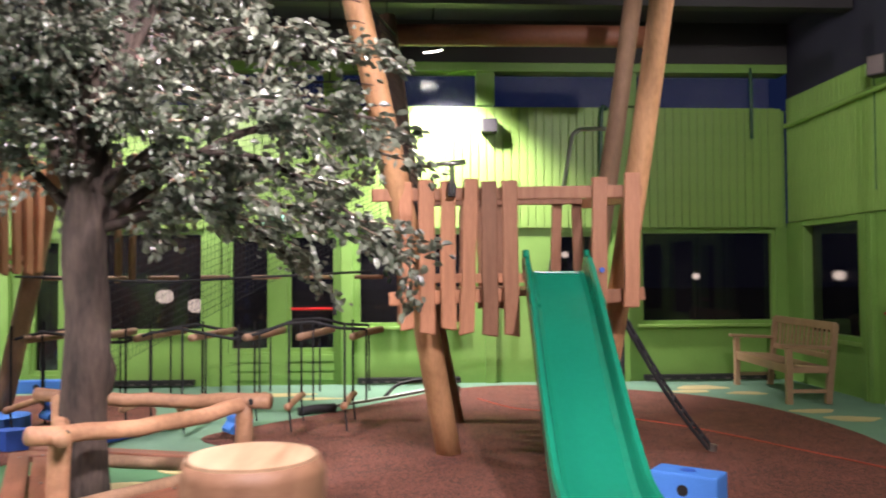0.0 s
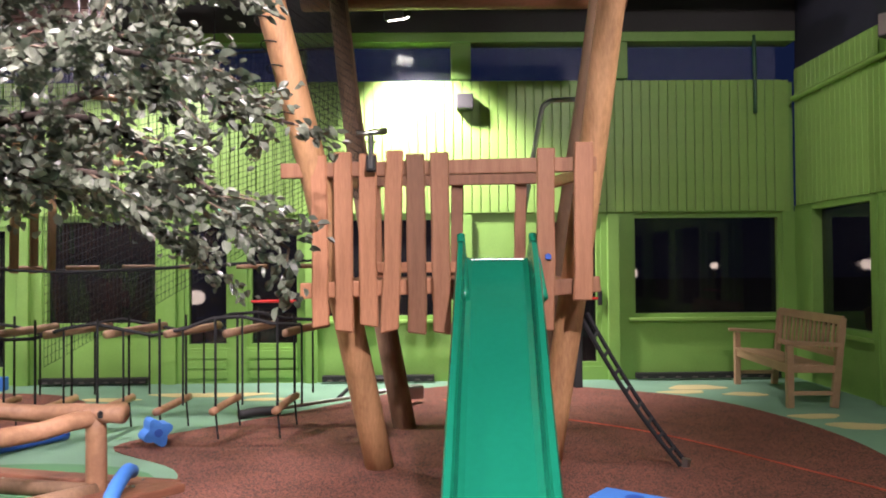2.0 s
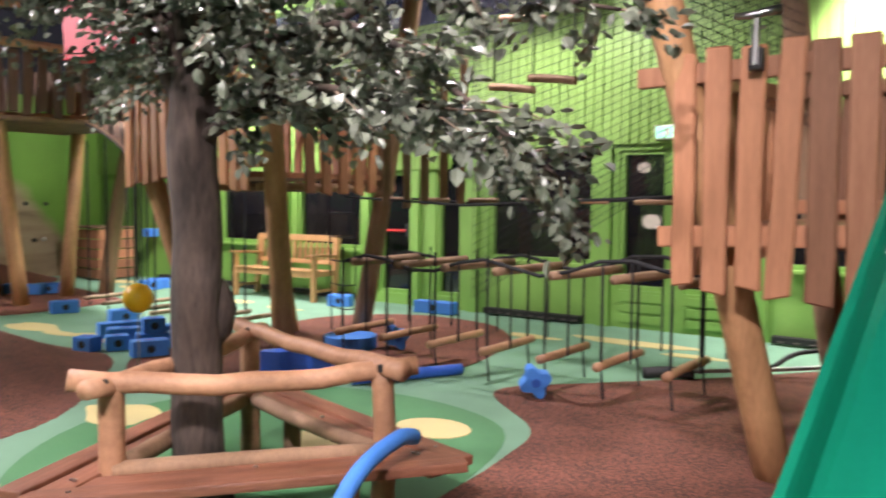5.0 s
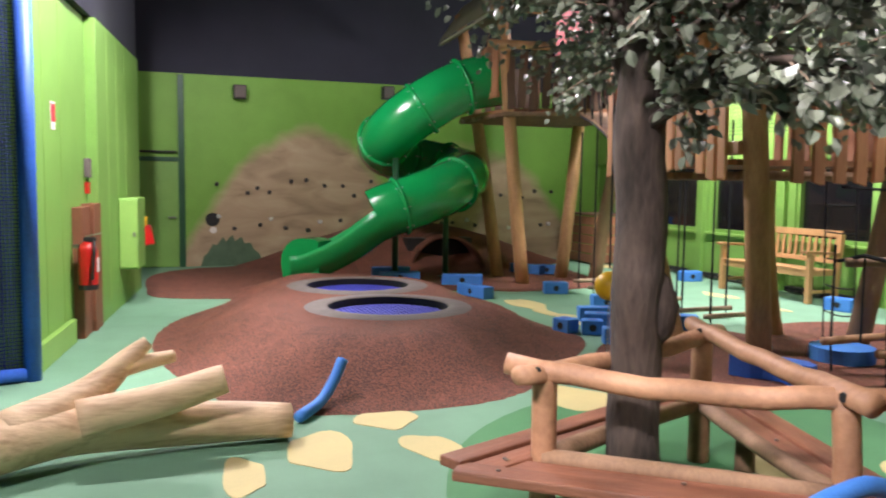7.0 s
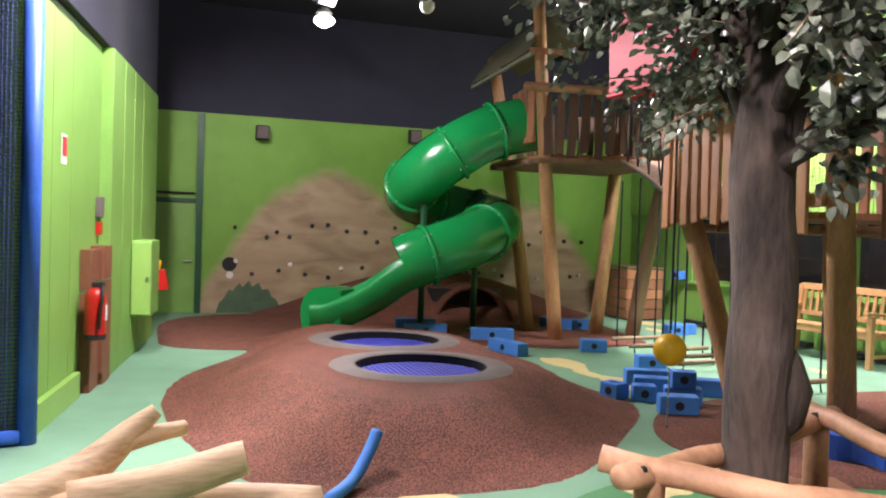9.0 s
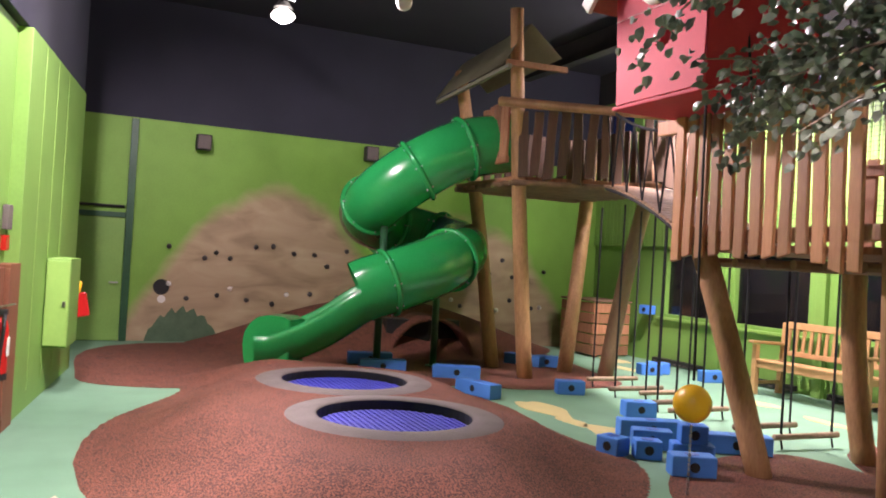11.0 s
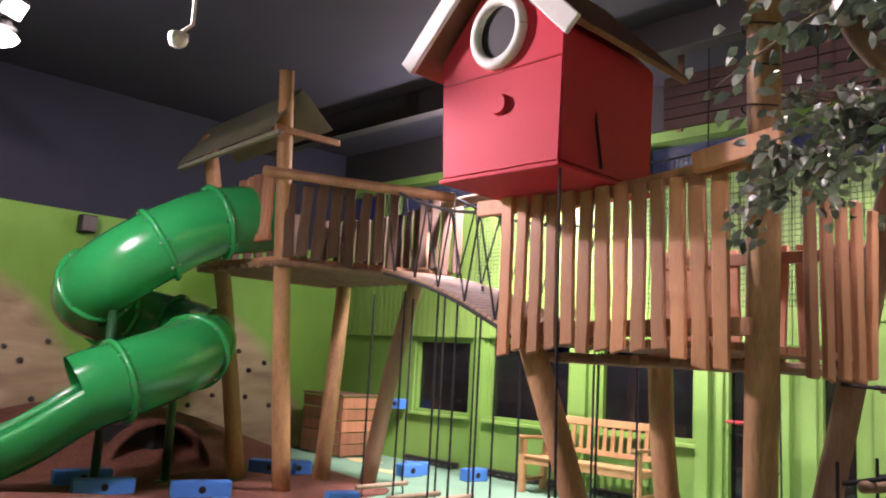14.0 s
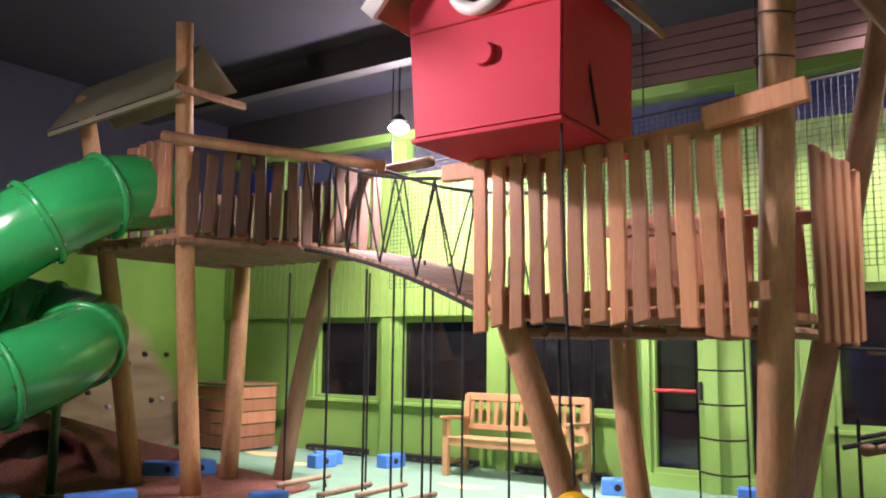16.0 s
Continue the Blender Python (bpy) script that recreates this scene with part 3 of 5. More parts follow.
# ---- play tower with the straight slide ----
def plank(parent, x, y, z0, z1, w=0.12, t=0.035, lean=0.0, turn=0.0, material=None, seed=0, cut=0.0):
    """One uneven upright board standing in a rail, in world metres."""
    rnd = random.Random(seed)
    bm = bmesh.new()
    n, rows = 6, []
    for k in range(n):
        f = k / (n - 1)
        s = lean * (f - 0.5) + rnd.uniform(-.004, .004)
        hw = w / 2 * (1 + rnd.uniform(-.05, .05))
        zz = z0 + (z1 - z0) * f
        tilt = cut if k == 0 else 0
        rows.append([bm.verts.new(v) for v in ((s - hw, -t / 2, zz), (s + hw, -t / 2, zz + tilt), (s + hw, t / 2, zz + tilt), (s - hw, t / 2, zz))])
    for a, b in zip(rows, rows[1:]):
        for i in range(4):
            bm.faces.new((a[i], a[(i + 1) % 4], b[(i + 1) % 4], b[i]))
    bm.faces.new(rows[0][::-1])
    bm.faces.new(rows[-1])
    bmesh.ops.recalc_face_normals(bm, faces=bm.faces[:])
    ends = [e for e in bm.edges if all(v in rows[-1] for v in e.verts) or all(v in rows[0] for v in e.verts)]
    long = [e for e in bm.edges if abs(e.verts[0].co.z - e.verts[1].co.z) > 0.06]
    bmesh.ops.bevel(bm, geom=ends + long, offset=0.008, segments=1, affect="EDGES")
    ob = part("plank", bm, material or PLANK, parent)
    ob.matrix_basis = pose(x, y, 0, 0, 0, turn)
    return ob


def plank_row(parent, a, b, z0, z1, n, w, material=None, seed=0, cuts=None, skip=()):
    ang = math.degrees(math.atan2(b[1] - a[1], b[0] - a[0]))
    for i in range(n):
        if i in skip:
            continue
        rnd = random.Random(seed * 100 + i)
        f = i / max(1, n - 1)
        dz = cuts(f) if cuts else 0
        plank(parent, a[0] + (b[0] - a[0]) * f, a[1] + (b[1] - a[1]) * f, z0 + dz + rnd.uniform(-.03, .03), z1 + rnd.uniform(-.02, .02), w * rnd.uniform(.92, 1.06), lean=rnd.uniform(-.035, .035), turn=ang, material=material, seed=seed * 100 + i, cut=rnd.uniform(-.03, .03))


def bar(parent, a, b, h=0.1, t=0.05, material=None, name="rail"):
    a, b = Vector(a), Vector(b)
    d = b - a
    m = Matrix.Translation((a + b) / 2) @ d.to_track_quat("X", "Z").to_matrix().to_4x4()
    bm = box((d.length, t, h), bevel=0.01)
    ob = part(name, bm, material or PLANK, parent)
    ob.matrix_basis = m
    return ob


def deck(parent, corners, z, n=9, material=None):
    a, b, c, d = (Vector((*q, z)) for q in corners)
    for i in range(n):
        f0, f1 = i / n, (i + 0.92) / n
        q = [a.lerp(d, f0), b.lerp(c, f0), b.lerp(c, f1), a.lerp(d, f1)]
        part("deck_board", slab([(v.x, v.y) for v in q], z - 0.045, z), material or PLANK, parent)


A = thing("slide_tower", "reddish timber play platform on slanting log posts with a plank railing", "play tower")
for i, (a, b, r0, r1, mt) in enumerate((((0.37, 6.4, -0.05), (-0.42, 5.55, 3.75), .098, .09, LOG), ((0.5, 7.72, -0.05), (-0.15, 8.3, 4.1), .095, .088, OLDLOG),
                                       ((1.52, 6.42, -0.05), (1.98, 5.7, 4.0), .098, .09, LOG), ((1.58, 7.42, -0.05), (2.25, 7.6, 4.1), .095, .088, OLDLOG))):
    p = part("post", log(a, b, r0, r1, seed=i + 1, bend=0.05), mt, A, smooth=True)
    if i == 0:
        a, b = Vector(a), Vector(b)
        for k in range(9):
            c = a.lerp(b, 0.63 + k * 0.037)
            ring = [c + Vector((math.cos(t) * (.1 if c.x > -2 else .096), math.sin(t) * (.1 if c.x > -2 else .096), 0.012 * math.sin(t * 2))) for t in [j * math.pi / 8 for j in range(17)]]
            part("cord_ring", sweep(ring, 0.005, 4, caps=False), ROPE, p)
deck(A, ((0.1, 5.95), (1.75, 5.95), (1.75, 7.75), (0.1, 7.75)), 1.30, 10)
plank_row(A, (0.03, 5.86), (0.79, 5.82), 1.0, 2.10, 6, 0.115, seed=3)
plank(A, 1.45, 5.84, 0.98, 2.13, 0.115, lean=0.02, seed=71)
plank(A, 1.68, 5.80, 1.17, 2.16, 0.12, lean=0.015, seed=72)
bar(A, (-0.22, 5.9, 2.0), (1.78, 5.87, 2.03), 0.095)
bar(A, (-0.1, 5.9, 1.24), (0.84, 5.9, 1.27), 0.1)
bar(A, (1.40, 5.9, 1.24), (1.8, 5.9, 1.27), 0.1)
bar(A, (0.15, 7.72, 2.12), (1.75, 7.72, 2.14), 0.09)
bar(A, (0.15, 7.72, 1.38), (1.75, 7.72, 1.38), 0.09)
plank_row(A, (0.25, 7.78), (0.95, 7.78), 1.1, 2.18, 5, 0.1, seed=5)
plank_row(A, (1.5, 7.78), (1.72, 7.78), 1.1, 2.18, 2, 0.1, seed=6)
bar(A, (0.05, 5.95, 2.0), (0.1, 7.75, 2.1), 0.09)
bar(A, (1.75, 5.95, 2.0), (1.78, 7.75, 2.1), 0.09)
plank_row(A, (-0.02, 6.3), (0.04, 7.5), 1.05, 2.1, 7, 0.11, seed=7)
part("bolt_cap", sweep([(1.46, 5.80, 1.445), (1.46, 5.815, 1.445)], 0.02, 10), BLUEP, A, "blue bolt cap")
b = tagged(part("cross_beam", log((-0.5, 8.55, 3.98), (2.6, 8.4, 3.95), .12, .12, seed=9), BROWN, None, smooth=True), "reddish round timber beam joining tall posts", "beam")
part("pole_rail", sweep(spline([(1.47, 8.1, 1.25), (1.72, 8.15, 2.65), (1.80, 8.18, 2.88), (1.95, 8.2, 2.92), (2.2, 8.25, 2.93)], 5), 0.022, 8), STEEL, A, "bent steel sliding pole")

# telescope on the railing
T = thing("toy_telescope", "small grey metal toy telescope on a railing", "telescope", m=pose(0.36, 5.76, 2.0))
part("stand", sweep([(0, 0, 0), (0, 0, 0.2)], 0.016, 8), STEEL, T)
part("clamp", box((.06, .07, .1), (0, .03, .03), bevel=.01), BLACK, T, "black clamp")
part("barrel", sweep([(-0.085, -0.02, 0.215), (-0.03, 0.0, 0.215), (0.03, 0, 0.222), (0.095, 0.03, 0.235)], lambda f: 0.014 + .007 * f, 10), STEEL, T, smooth=True)
part("handle", sweep([(-0.03, 0.05, 0.17), (0.03, 0.05, 0.17)], 0.008, 8), STEEL, T)


def straight_slide():
    s = thing("slide", "straight glossy green plastic slide", "slide")
    line = spline([(1.15, 5.98, 1.425), (1.145, 5.85, 1.405), (1.12, 5.5, 1.18), (1.06, 4.75, 0.68), (1.02, 4.2, 0.34), (1.0, 3.9, 0.24), (0.99, 3.6, 0.22)], 6)
    bm = bmesh.new()
    prof = [(-.255, .10), (-.245, .125), (-.215, .125), (-.205, .10), (-.19, 0.02), (-.16, 0), (.16, 0), (.19, .02), (.205, .10), (.215, .125), (.245, .125), (.255, .10), (.25, -.05), (-.25, -.05)]
    rings = []
    for i, p in enumerate(line):
        d = (line[min(i + 1, len(line) - 1)] - line[max(i - 1, 0)]).normalized()
        side = d.cross(Vector((0, 0, 1))).normalized()
        up = side.cross(d)
        rings.append([bm.verts.new(p + side * a + up * b) for a, b in prof])
    for a, b in zip(rings, rings[1:]):
        for k in range(len(prof)):
            bm.faces.new((a[k], a[(k + 1) % len(prof)], b[(k + 1) % len(prof)], b[k]))
    bm.faces.new(rings[0])
    bm.faces.new(rings[-1][::-1])
    bmesh.ops.recalc_face_normals(bm, faces=bm.faces[:])
    part("chute", bm, SLIDE, s, smooth=False)
    for x in (0.92, 1.38):
        part("side_horn", sweep(spline([(x, 5.5, 1.2), (x, 5.7, 1.36), (x, 5.86, 1.47), (x, 5.93, 1.55), (x, 5.95, 1.59)], 4), lambda f: 0.034 - 0.008 * f, 10), SLIDE, s, smooth=True)
    part("back_lip", span((0.92, 5.93, 1.35), (1.38, 5.98, 1.44), 0.015), SLIDE, s)
    part("foot", span((0.85, 3.62, 0.0), (1.15, 3.74, 0.2), 0.01), SLIDE, s)
    return s


straight_slide()


def rope_ladder():
    s = thing("rope_ladder", "slanting black rope net ladder between a platform and the floor", "rope ladder")
    a0, a1, b0, b1 = Vector((1.75, 6.25, 1.02)), Vector((1.83, 6.5, 1.05)), Vector((2.40, 6.24, 0.03)), Vector((2.47, 6.36, 0.03))
    for p, q in ((a0, b0), (a1, b1)):
        part("side_rope", rope([p.lerp(q, k / 8) - Vector((0, 0, .06 * math.sin(k / 8 * math.pi))) for k in range(9)], 0.017), ROPE, s)
    for k in range(1, 9):
        f = k / 9
        d = Vector((0, 0, .06 * math.sin(f * math.pi)))
        part("rung", rope([a0.lerp(b0, f) - d, a1.lerp(b1, f) - d], 0.013), ROPE, s)
    part("ground_anchor", sweep([b0.lerp(b1, .5) - Vector((-.02, 0, .03)), b0.lerp(b1, .5) + Vector((.03, 0, .03))], 0.03, 8), STEEL, s)
    mat_ = part("dark_pad", span((1.70, 6.3, 0.55), (1.76, 6.75, 1.15), 0.01), BLACK, s, "black rubber pad")


rope_ladder()

# ---- play tower with the birdhouse ----
B = thing("birdhouse_tower", "oiled timber play platform with plank railing on log posts", "play tower")
part("post", log((-3.76, 6.92, -0.05), (-3.42, 6.2, 4.7), .1, .088, seed=11), LOG, B, smooth=True)
for k in range(7):
    c = Vector((-3.76, 6.92, -.05)).lerp(Vector((-3.42, 6.2, 4.7)), 0.57 + k * 0.045)
    part("cord_ring", sweep([c + Vector((math.cos(t) * (.1 if c.x > -2 else .096), math.sin(t) * (.1 if c.x > -2 else .096), 0.01 * math.sin(t * 2))) for t in [j * math.pi / 8 for j in range(17)]], 0.005, 4, caps=False), ROPE, B)
part("post", log((-4.72, 6.85, -0.05), (-5.25, 6.62, 1.75), .088, .088, seed=12), LOG, B, smooth=True)
part("post", log((-4.85, 8.05, -0.05), (-5.0, 8.0, 1.6), .095, .095, seed=13), LOG, B, smooth=True)
part("post", log((-3.95, 8.1, -0.05), (-2.95, 8.0, 4.74), .095, .08, seed=14), OLDLOG, B, smooth=True)
deck(B, ((-5.3, 6.58), (-3.75, 6.62), (-3.5, 8.1), (-5.2, 8.1)), 1.62, 9)
plank_row(B, (-5.30, 6.47), (-3.78, 6.5), 1.46, 2.56, 13, 0.096, PLANKY, seed=15, cuts=lambda f: 0.06 * math.sin(f * math.pi) + 0.03 - 0.1 * max(0, f - .8))
bar(B, (-5.62, 6.52, 2.52), (-5.25, 6.54, 2.52), 0.11, 0.06, PLANKY)
bar(B, (-5.25, 6.54, 2.46), (-3.6, 6.55, 2.62), 0.09, 0.05, PLANKY)
bar(B, (-3.9, 6.42, 2.60), (-3.38, 6.36, 2.66), 0.12, 0.06, PLANKY)
bar(B, (-5.25, 6.54, 1.66), (-3.62, 6.54, 1.70), 0.1, 0.05, PLANKY)
bar(B, (-5.15, 8.1, 2.3), (-3.4, 8.1, 2.3), 0.09, 0.05, PLANK)
plank_row(B, (-5.0, 8.14), (-3.6, 8.14), 1.5, 2.4, 9, 0.1, PLANK, seed=16)
plank_row(B, (-3.45, 6.9), (-3.35, 7.6), 1.45, 2.5, 5, 0.1, PLANK, seed=17)
plank_row(B, (-2.95, 7.3), (-2.6, 7.9), 1.35, 2.6, 5, 0.07, OLDLOG, seed=18)
for k in range(7):
    part("deck_log", log((-5.3 + k * .27, 6.8, 1.5), (-5.25 + k * .27, 8.1, 1.5), .035, seed=k, sides=8), OLDLOG, B)
part("brace_log", sweep(spline([(-3.62, 6.85, 4.05), (-3.34, 6.9, 3.69), (-3.2, 6.95, 3.36), (-3.0, 7.0, 3.02), (-2.9, 7.2, 2.6)], 5), lambda f: .07 - .015 * f, 12, .15, seed=3), OLDLOG, B, smooth=True)
climb = thing("climbing_net", "black rope climbing net hanging under a platform", "rope net")
part("mesh", net((-4.55, 8.3, 1.5), (-4.2, 8.3, 1.5), (-4.2, 8.35, 0.02), (-4.55, 8.35, 0.02), 1, 6, 0.008, 0.03), ROPE, climb)

H = thing("birdhouse", "big red wooden birdhouse with white round entrance and roof edges", "birdhouse")


def birdhouse():
    x0, x1, y0, y1, z0, z1, za = -5.50, -4.48, 5.95, 6.95, 2.60, 3.42, 3.98
    xm = (x0 + x1) / 2
    taper = 0.06
    bm = bmesh.new()
    rows = []
    for y in (y0, y1):
        rows.append([bm.verts.new(v) for v in ((x0 + taper, y, z0), (x1 - taper * .2, y, z0), (x1, y, z1), (xm, y, za), (x0, y, z1))])
    for i in range(5):
        j = (i + 1) % 5
        bm.faces.new((rows[0][i], rows[0][j], rows[1][j], rows[1][i]))
    bm.faces.new(rows[0][::-1])
    bm.faces.new(rows[1])
    bmesh.ops.recalc_face_normals(bm, faces=bm.faces[:])
    bmesh.ops.bevel(bm, geom=bm.edges[:], offset=0.012, segments=2, affect="EDGES")
    part("body", bm, RED, H)
    part("floor_board", span((x0 + .05, y0 - .02, z0 - .03), (x1, y1 + .02, z0 - .002), 0.01), RED, H)
    part("seam", span((x0 + .03, y0 - .006, 3.235), (x1 - .01, y0 - .001, 3.245)), REDX, H)
    for s in (-1, 1):
        a = Vector((xm, y0 - .14, za + .07))
        e = Vector((xm + s * .68, y0 - .14, z1 - .06))
        d = (e - a)
        m = Matrix.Translation((a + e) / 2 + Vector((0, .65, 0))) @ pose(0, 0, 0, 0, -math.degrees(math.atan2(d.z, d.x)), 0)
        ob = part("roof_board", box((d.length, 1.25, 0.04), bevel=0.008), BROWN, H, "dark roof board")
        ob.matrix_basis = m
        ob = part("barge_board", box((d.length + .02, 0.035, 0.13), (0, -.645, -.03), bevel=0.008), WHITE, H, "white roof edge board")
        ob.matrix_basis = m
    ring = [Vector((xm + math.cos(t) * .19, y0 - .015, 3.50 + math.sin(t) * .21)) for t in [k * math.pi / 16 for k in range(33)]]
    part("entrance_ring", sweep(ring, 0.04, 8, caps=False), WHITE, H, "white entrance ring", smooth=True)
    # Flat black disc paints the dark of the entrance; nothing is cut.
    part("entrance_dark_disc", sweep([(xm, y0 - .004, 3.5), (xm, y0 - .001, 3.5)], 0.18, 24), BLACK, H, "black disc for the dark inside the entrance")
    part("perch_knob", sweep([(xm + .03, y0 - .03, 3.02), (xm + .03, y0, 3.02)], lambda f: .06 + .01 * f, 16), RED, H)
    for x, y in ((x1 - .02, y0 + .35), (x0 + .1, y0 + .35)):
        part("hanging_rope", rope([(x1 - .12 if x > xm else x, y, za - .3), (x + .06, y, z0 + .02)], 0.01), ROPE, H)
    part("ceiling_chain", rope([(xm, 6.4, za), (xm, 6.4, TOP)], 0.012), STEEL, H)


birdhouse()

# ---- tower with the tube slide ----
C = thing("tube_slide_tower", "tall dark timber play tower with a board roof on log posts", "play tower")
part("post", log((-9.0, 7.35, -0.05), (-8.72, 6.8, 4.35), .1, .08, seed=21), LOG, C, smooth=True)
part("post", log((-9.93, 7.37, -0.05), (-10.45, 6.9, 3.95), .1, .085, seed=22), LOG, C, smooth=True)
part("post", log((-9.48, 8.21, -0.05), (-10.1, 8.85, 2.9), .1, .09, seed=23), LOG, C, smooth=True)
part("post", log((-9.0, 8.5, -0.05), (-8.45, 8.75, 2.9), .1, .09, seed=24), OLDLOG, C, smooth=True)
deck(C, ((-10.5, 6.95), (-8.85, 6.95), (-8.0, 8.7), (-10.4, 8.8)), 2.42, 12)
for k in range(15):
    f = k / 14
    part("deck_log", log((-10.4 + f * 1.6, 6.9 + .03 * (k % 2), 2.34), (-10.35 + f * 2.3, 8.8, 2.34), .035, seed=k, sides=8), OLDLOG, C)
plank_row(C, (-9.55, 6.88), (-8.95, 6.88), 2.6, 3.3, 7, 0.085, PLANK, seed=25)
# These railing rows use the plank colour with shade in it.
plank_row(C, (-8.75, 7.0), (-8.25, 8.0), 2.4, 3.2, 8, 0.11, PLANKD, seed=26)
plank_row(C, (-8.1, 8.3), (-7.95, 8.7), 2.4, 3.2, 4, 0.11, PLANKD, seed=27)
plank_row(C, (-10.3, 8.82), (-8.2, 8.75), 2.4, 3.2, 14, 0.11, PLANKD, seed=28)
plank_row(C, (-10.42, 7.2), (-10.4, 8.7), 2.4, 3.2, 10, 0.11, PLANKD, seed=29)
part("round_rail", log((-8.85, 6.72, 3.28), (-7.05, 7.7, 2.98), .055, .05, seed=30), LOG, C, smooth=True)
part("round_rail", log((-8.5, 8.75, 3.2), (-6.9, 8.2, 3.1), .05, .05, seed=31), OLDLOG, C, smooth=True)
bar(C, (-9.6, 6.9, 2.62), (-8.9, 6.88, 2.62), 0.08, 0.05)


def tower_roof():
    ridge0, ridge1 = Vector((-10.6, 6.98, 4.1)), Vector((-8.68, 6.98, 4.2))
    for y, z in ((6.62, 3.56), (7.4, 3.75)):
        e0, e1 = Vector((-10.62, y, z)), Vector((-8.66, y, z + .1))
        n = 6
        for k in range(n):
            a0, a1 = ridge0.lerp(e0, k / n), ridge1.lerp(e1, k / n)
            b0, b1 = ridge0.lerp(e0, (k + 1.04) / n), ridge1.lerp(e1, (k + 1.04) / n)
            bm = bmesh.new()
            f = bm.faces.new([bm.verts.new(q) for q in (a0, a1, b1, b0)])
            bmesh.ops.solidify(bm, geom=[f], thickness=0.025)
            part("roof_board", bm, BLUEGREY, C, "weathered pale roof board")
    bar(C, (-10.6, 6.64, 3.52), (-8.5, 6.64, 3.62), 0.05, 0.05, BLUEGREY, "eave_beam")
    bar(C, (-8.6, 6.64, 3.68), (-8.6, 7.45, 3.7), 0.07, 0.05, PLANKY, "gable_beam")


tower_roof()


def tube_slide():
    s = thing("tube_slide", "glossy green spiral plastic tube slide on dark steel poles", "tube slide")
    R = 0.37
    pts = [(-9.42, 7.2, 2.90), (-9.5, 6.58, 2.76), (-9.55, 6.0, 2.44), (-9.85, 5.62, 2.08), (-10.4, 5.7, 1.88), (-10.75, 6.2, 1.76), (-10.6, 6.7, 1.64), (-10.05, 6.85, 1.52), (-9.5, 6.35, 1.32), (-9.3, 5.75, 1.12), (-9.34, 5.3, 0.95), (-9.5, 4.85, 0.62), (-9.68, 4.42, 0.40), (-9.74, 4.2, 0.37)]
    whole = spline(pts, 7)
    line = whole[:71]
    part("tube", sweep(line, R, 28, caps=False), TUBE, s, smooth=True)

    def flange(i, r=0.035):
        d = (line[min(i + 1, len(line) - 1)] - line[max(i - 1, 0)]).normalized()
        side = d.cross(Vector((0, 0, 1))).normalized()
        up = side.cross(d)
        ring = [line[i] + (side * math.cos(t) + up * math.sin(t)) * (R + 0.012) for t in [k * math.pi / 16 for k in range(33)]]
        f = part("flange", sweep(ring, r, 6, caps=False), TUBE, s, smooth=True)
        for k in range(0, 32, 4):
            v = ring[k]
            part("bolt", sweep([v - d * .045, v + d * .045], 0.011, 6), STEEL, f)
    for i in (7, 14, 23, 33, 43, 54, 65):
        flange(i)
    chute = whole[69:]
    bm = sweep(chute, R * 0.97, 16, arc=(-190, 10))
    bmesh.ops.solidify(bm, geom=bm.faces[:], thickness=0.03)
    part("open_chute", bm, TUBE, s, smooth=True)
    wide, back = Vector((0.66, 0.75, 0)), Vector((-0.75, 0.66, 0))
    outline = [(.30, 0), (.30, .60), (.2, .635), (.0, .64), (-.12, .61), (-.22, .53), (-.285, .42), (-.3, .3), (-.28, .15), (-.24, 0)]
    bm = bmesh.new()
    fr = [bm.verts.new(Vector((-9.52, 4.28, z)) + wide * w) for w, z in outline]
    bk = [bm.verts.new(Vector((-9.52, 4.28, z)) + wide * w + back * .36) for w, z in outline]
    bm.faces.new(fr)
    bm.faces.new(bk[::-1])
    for k in range(len(outline)):
        j = (k + 1) % len(outline)
        bm.faces.new((fr[k], fr[j], bk[j], bk[k]))
    bmesh.ops.recalc_face_normals(bm, faces=bm.faces[:])
    bmesh.ops.bevel(bm, geom=bm.edges[:], offset=0.012, segments=2, affect="EDGES")
    part("end_shell", bm, TUBE, s, "rounded exit end")
    for x, y, z in ((-9.72, 5.68, 1.75), (-9.96, 6.53, 1.15)):
        part("support_pole", sweep([(x, y, 0), (x, y, z)], 0.045, 12), DKGREEN, s, "dark green steel pole", smooth=True)
        part("pole_foot", sweep([(x, y, 0), (x, y, 0.02)], 0.1, 16), DKGREEN, s)


tube_slide()

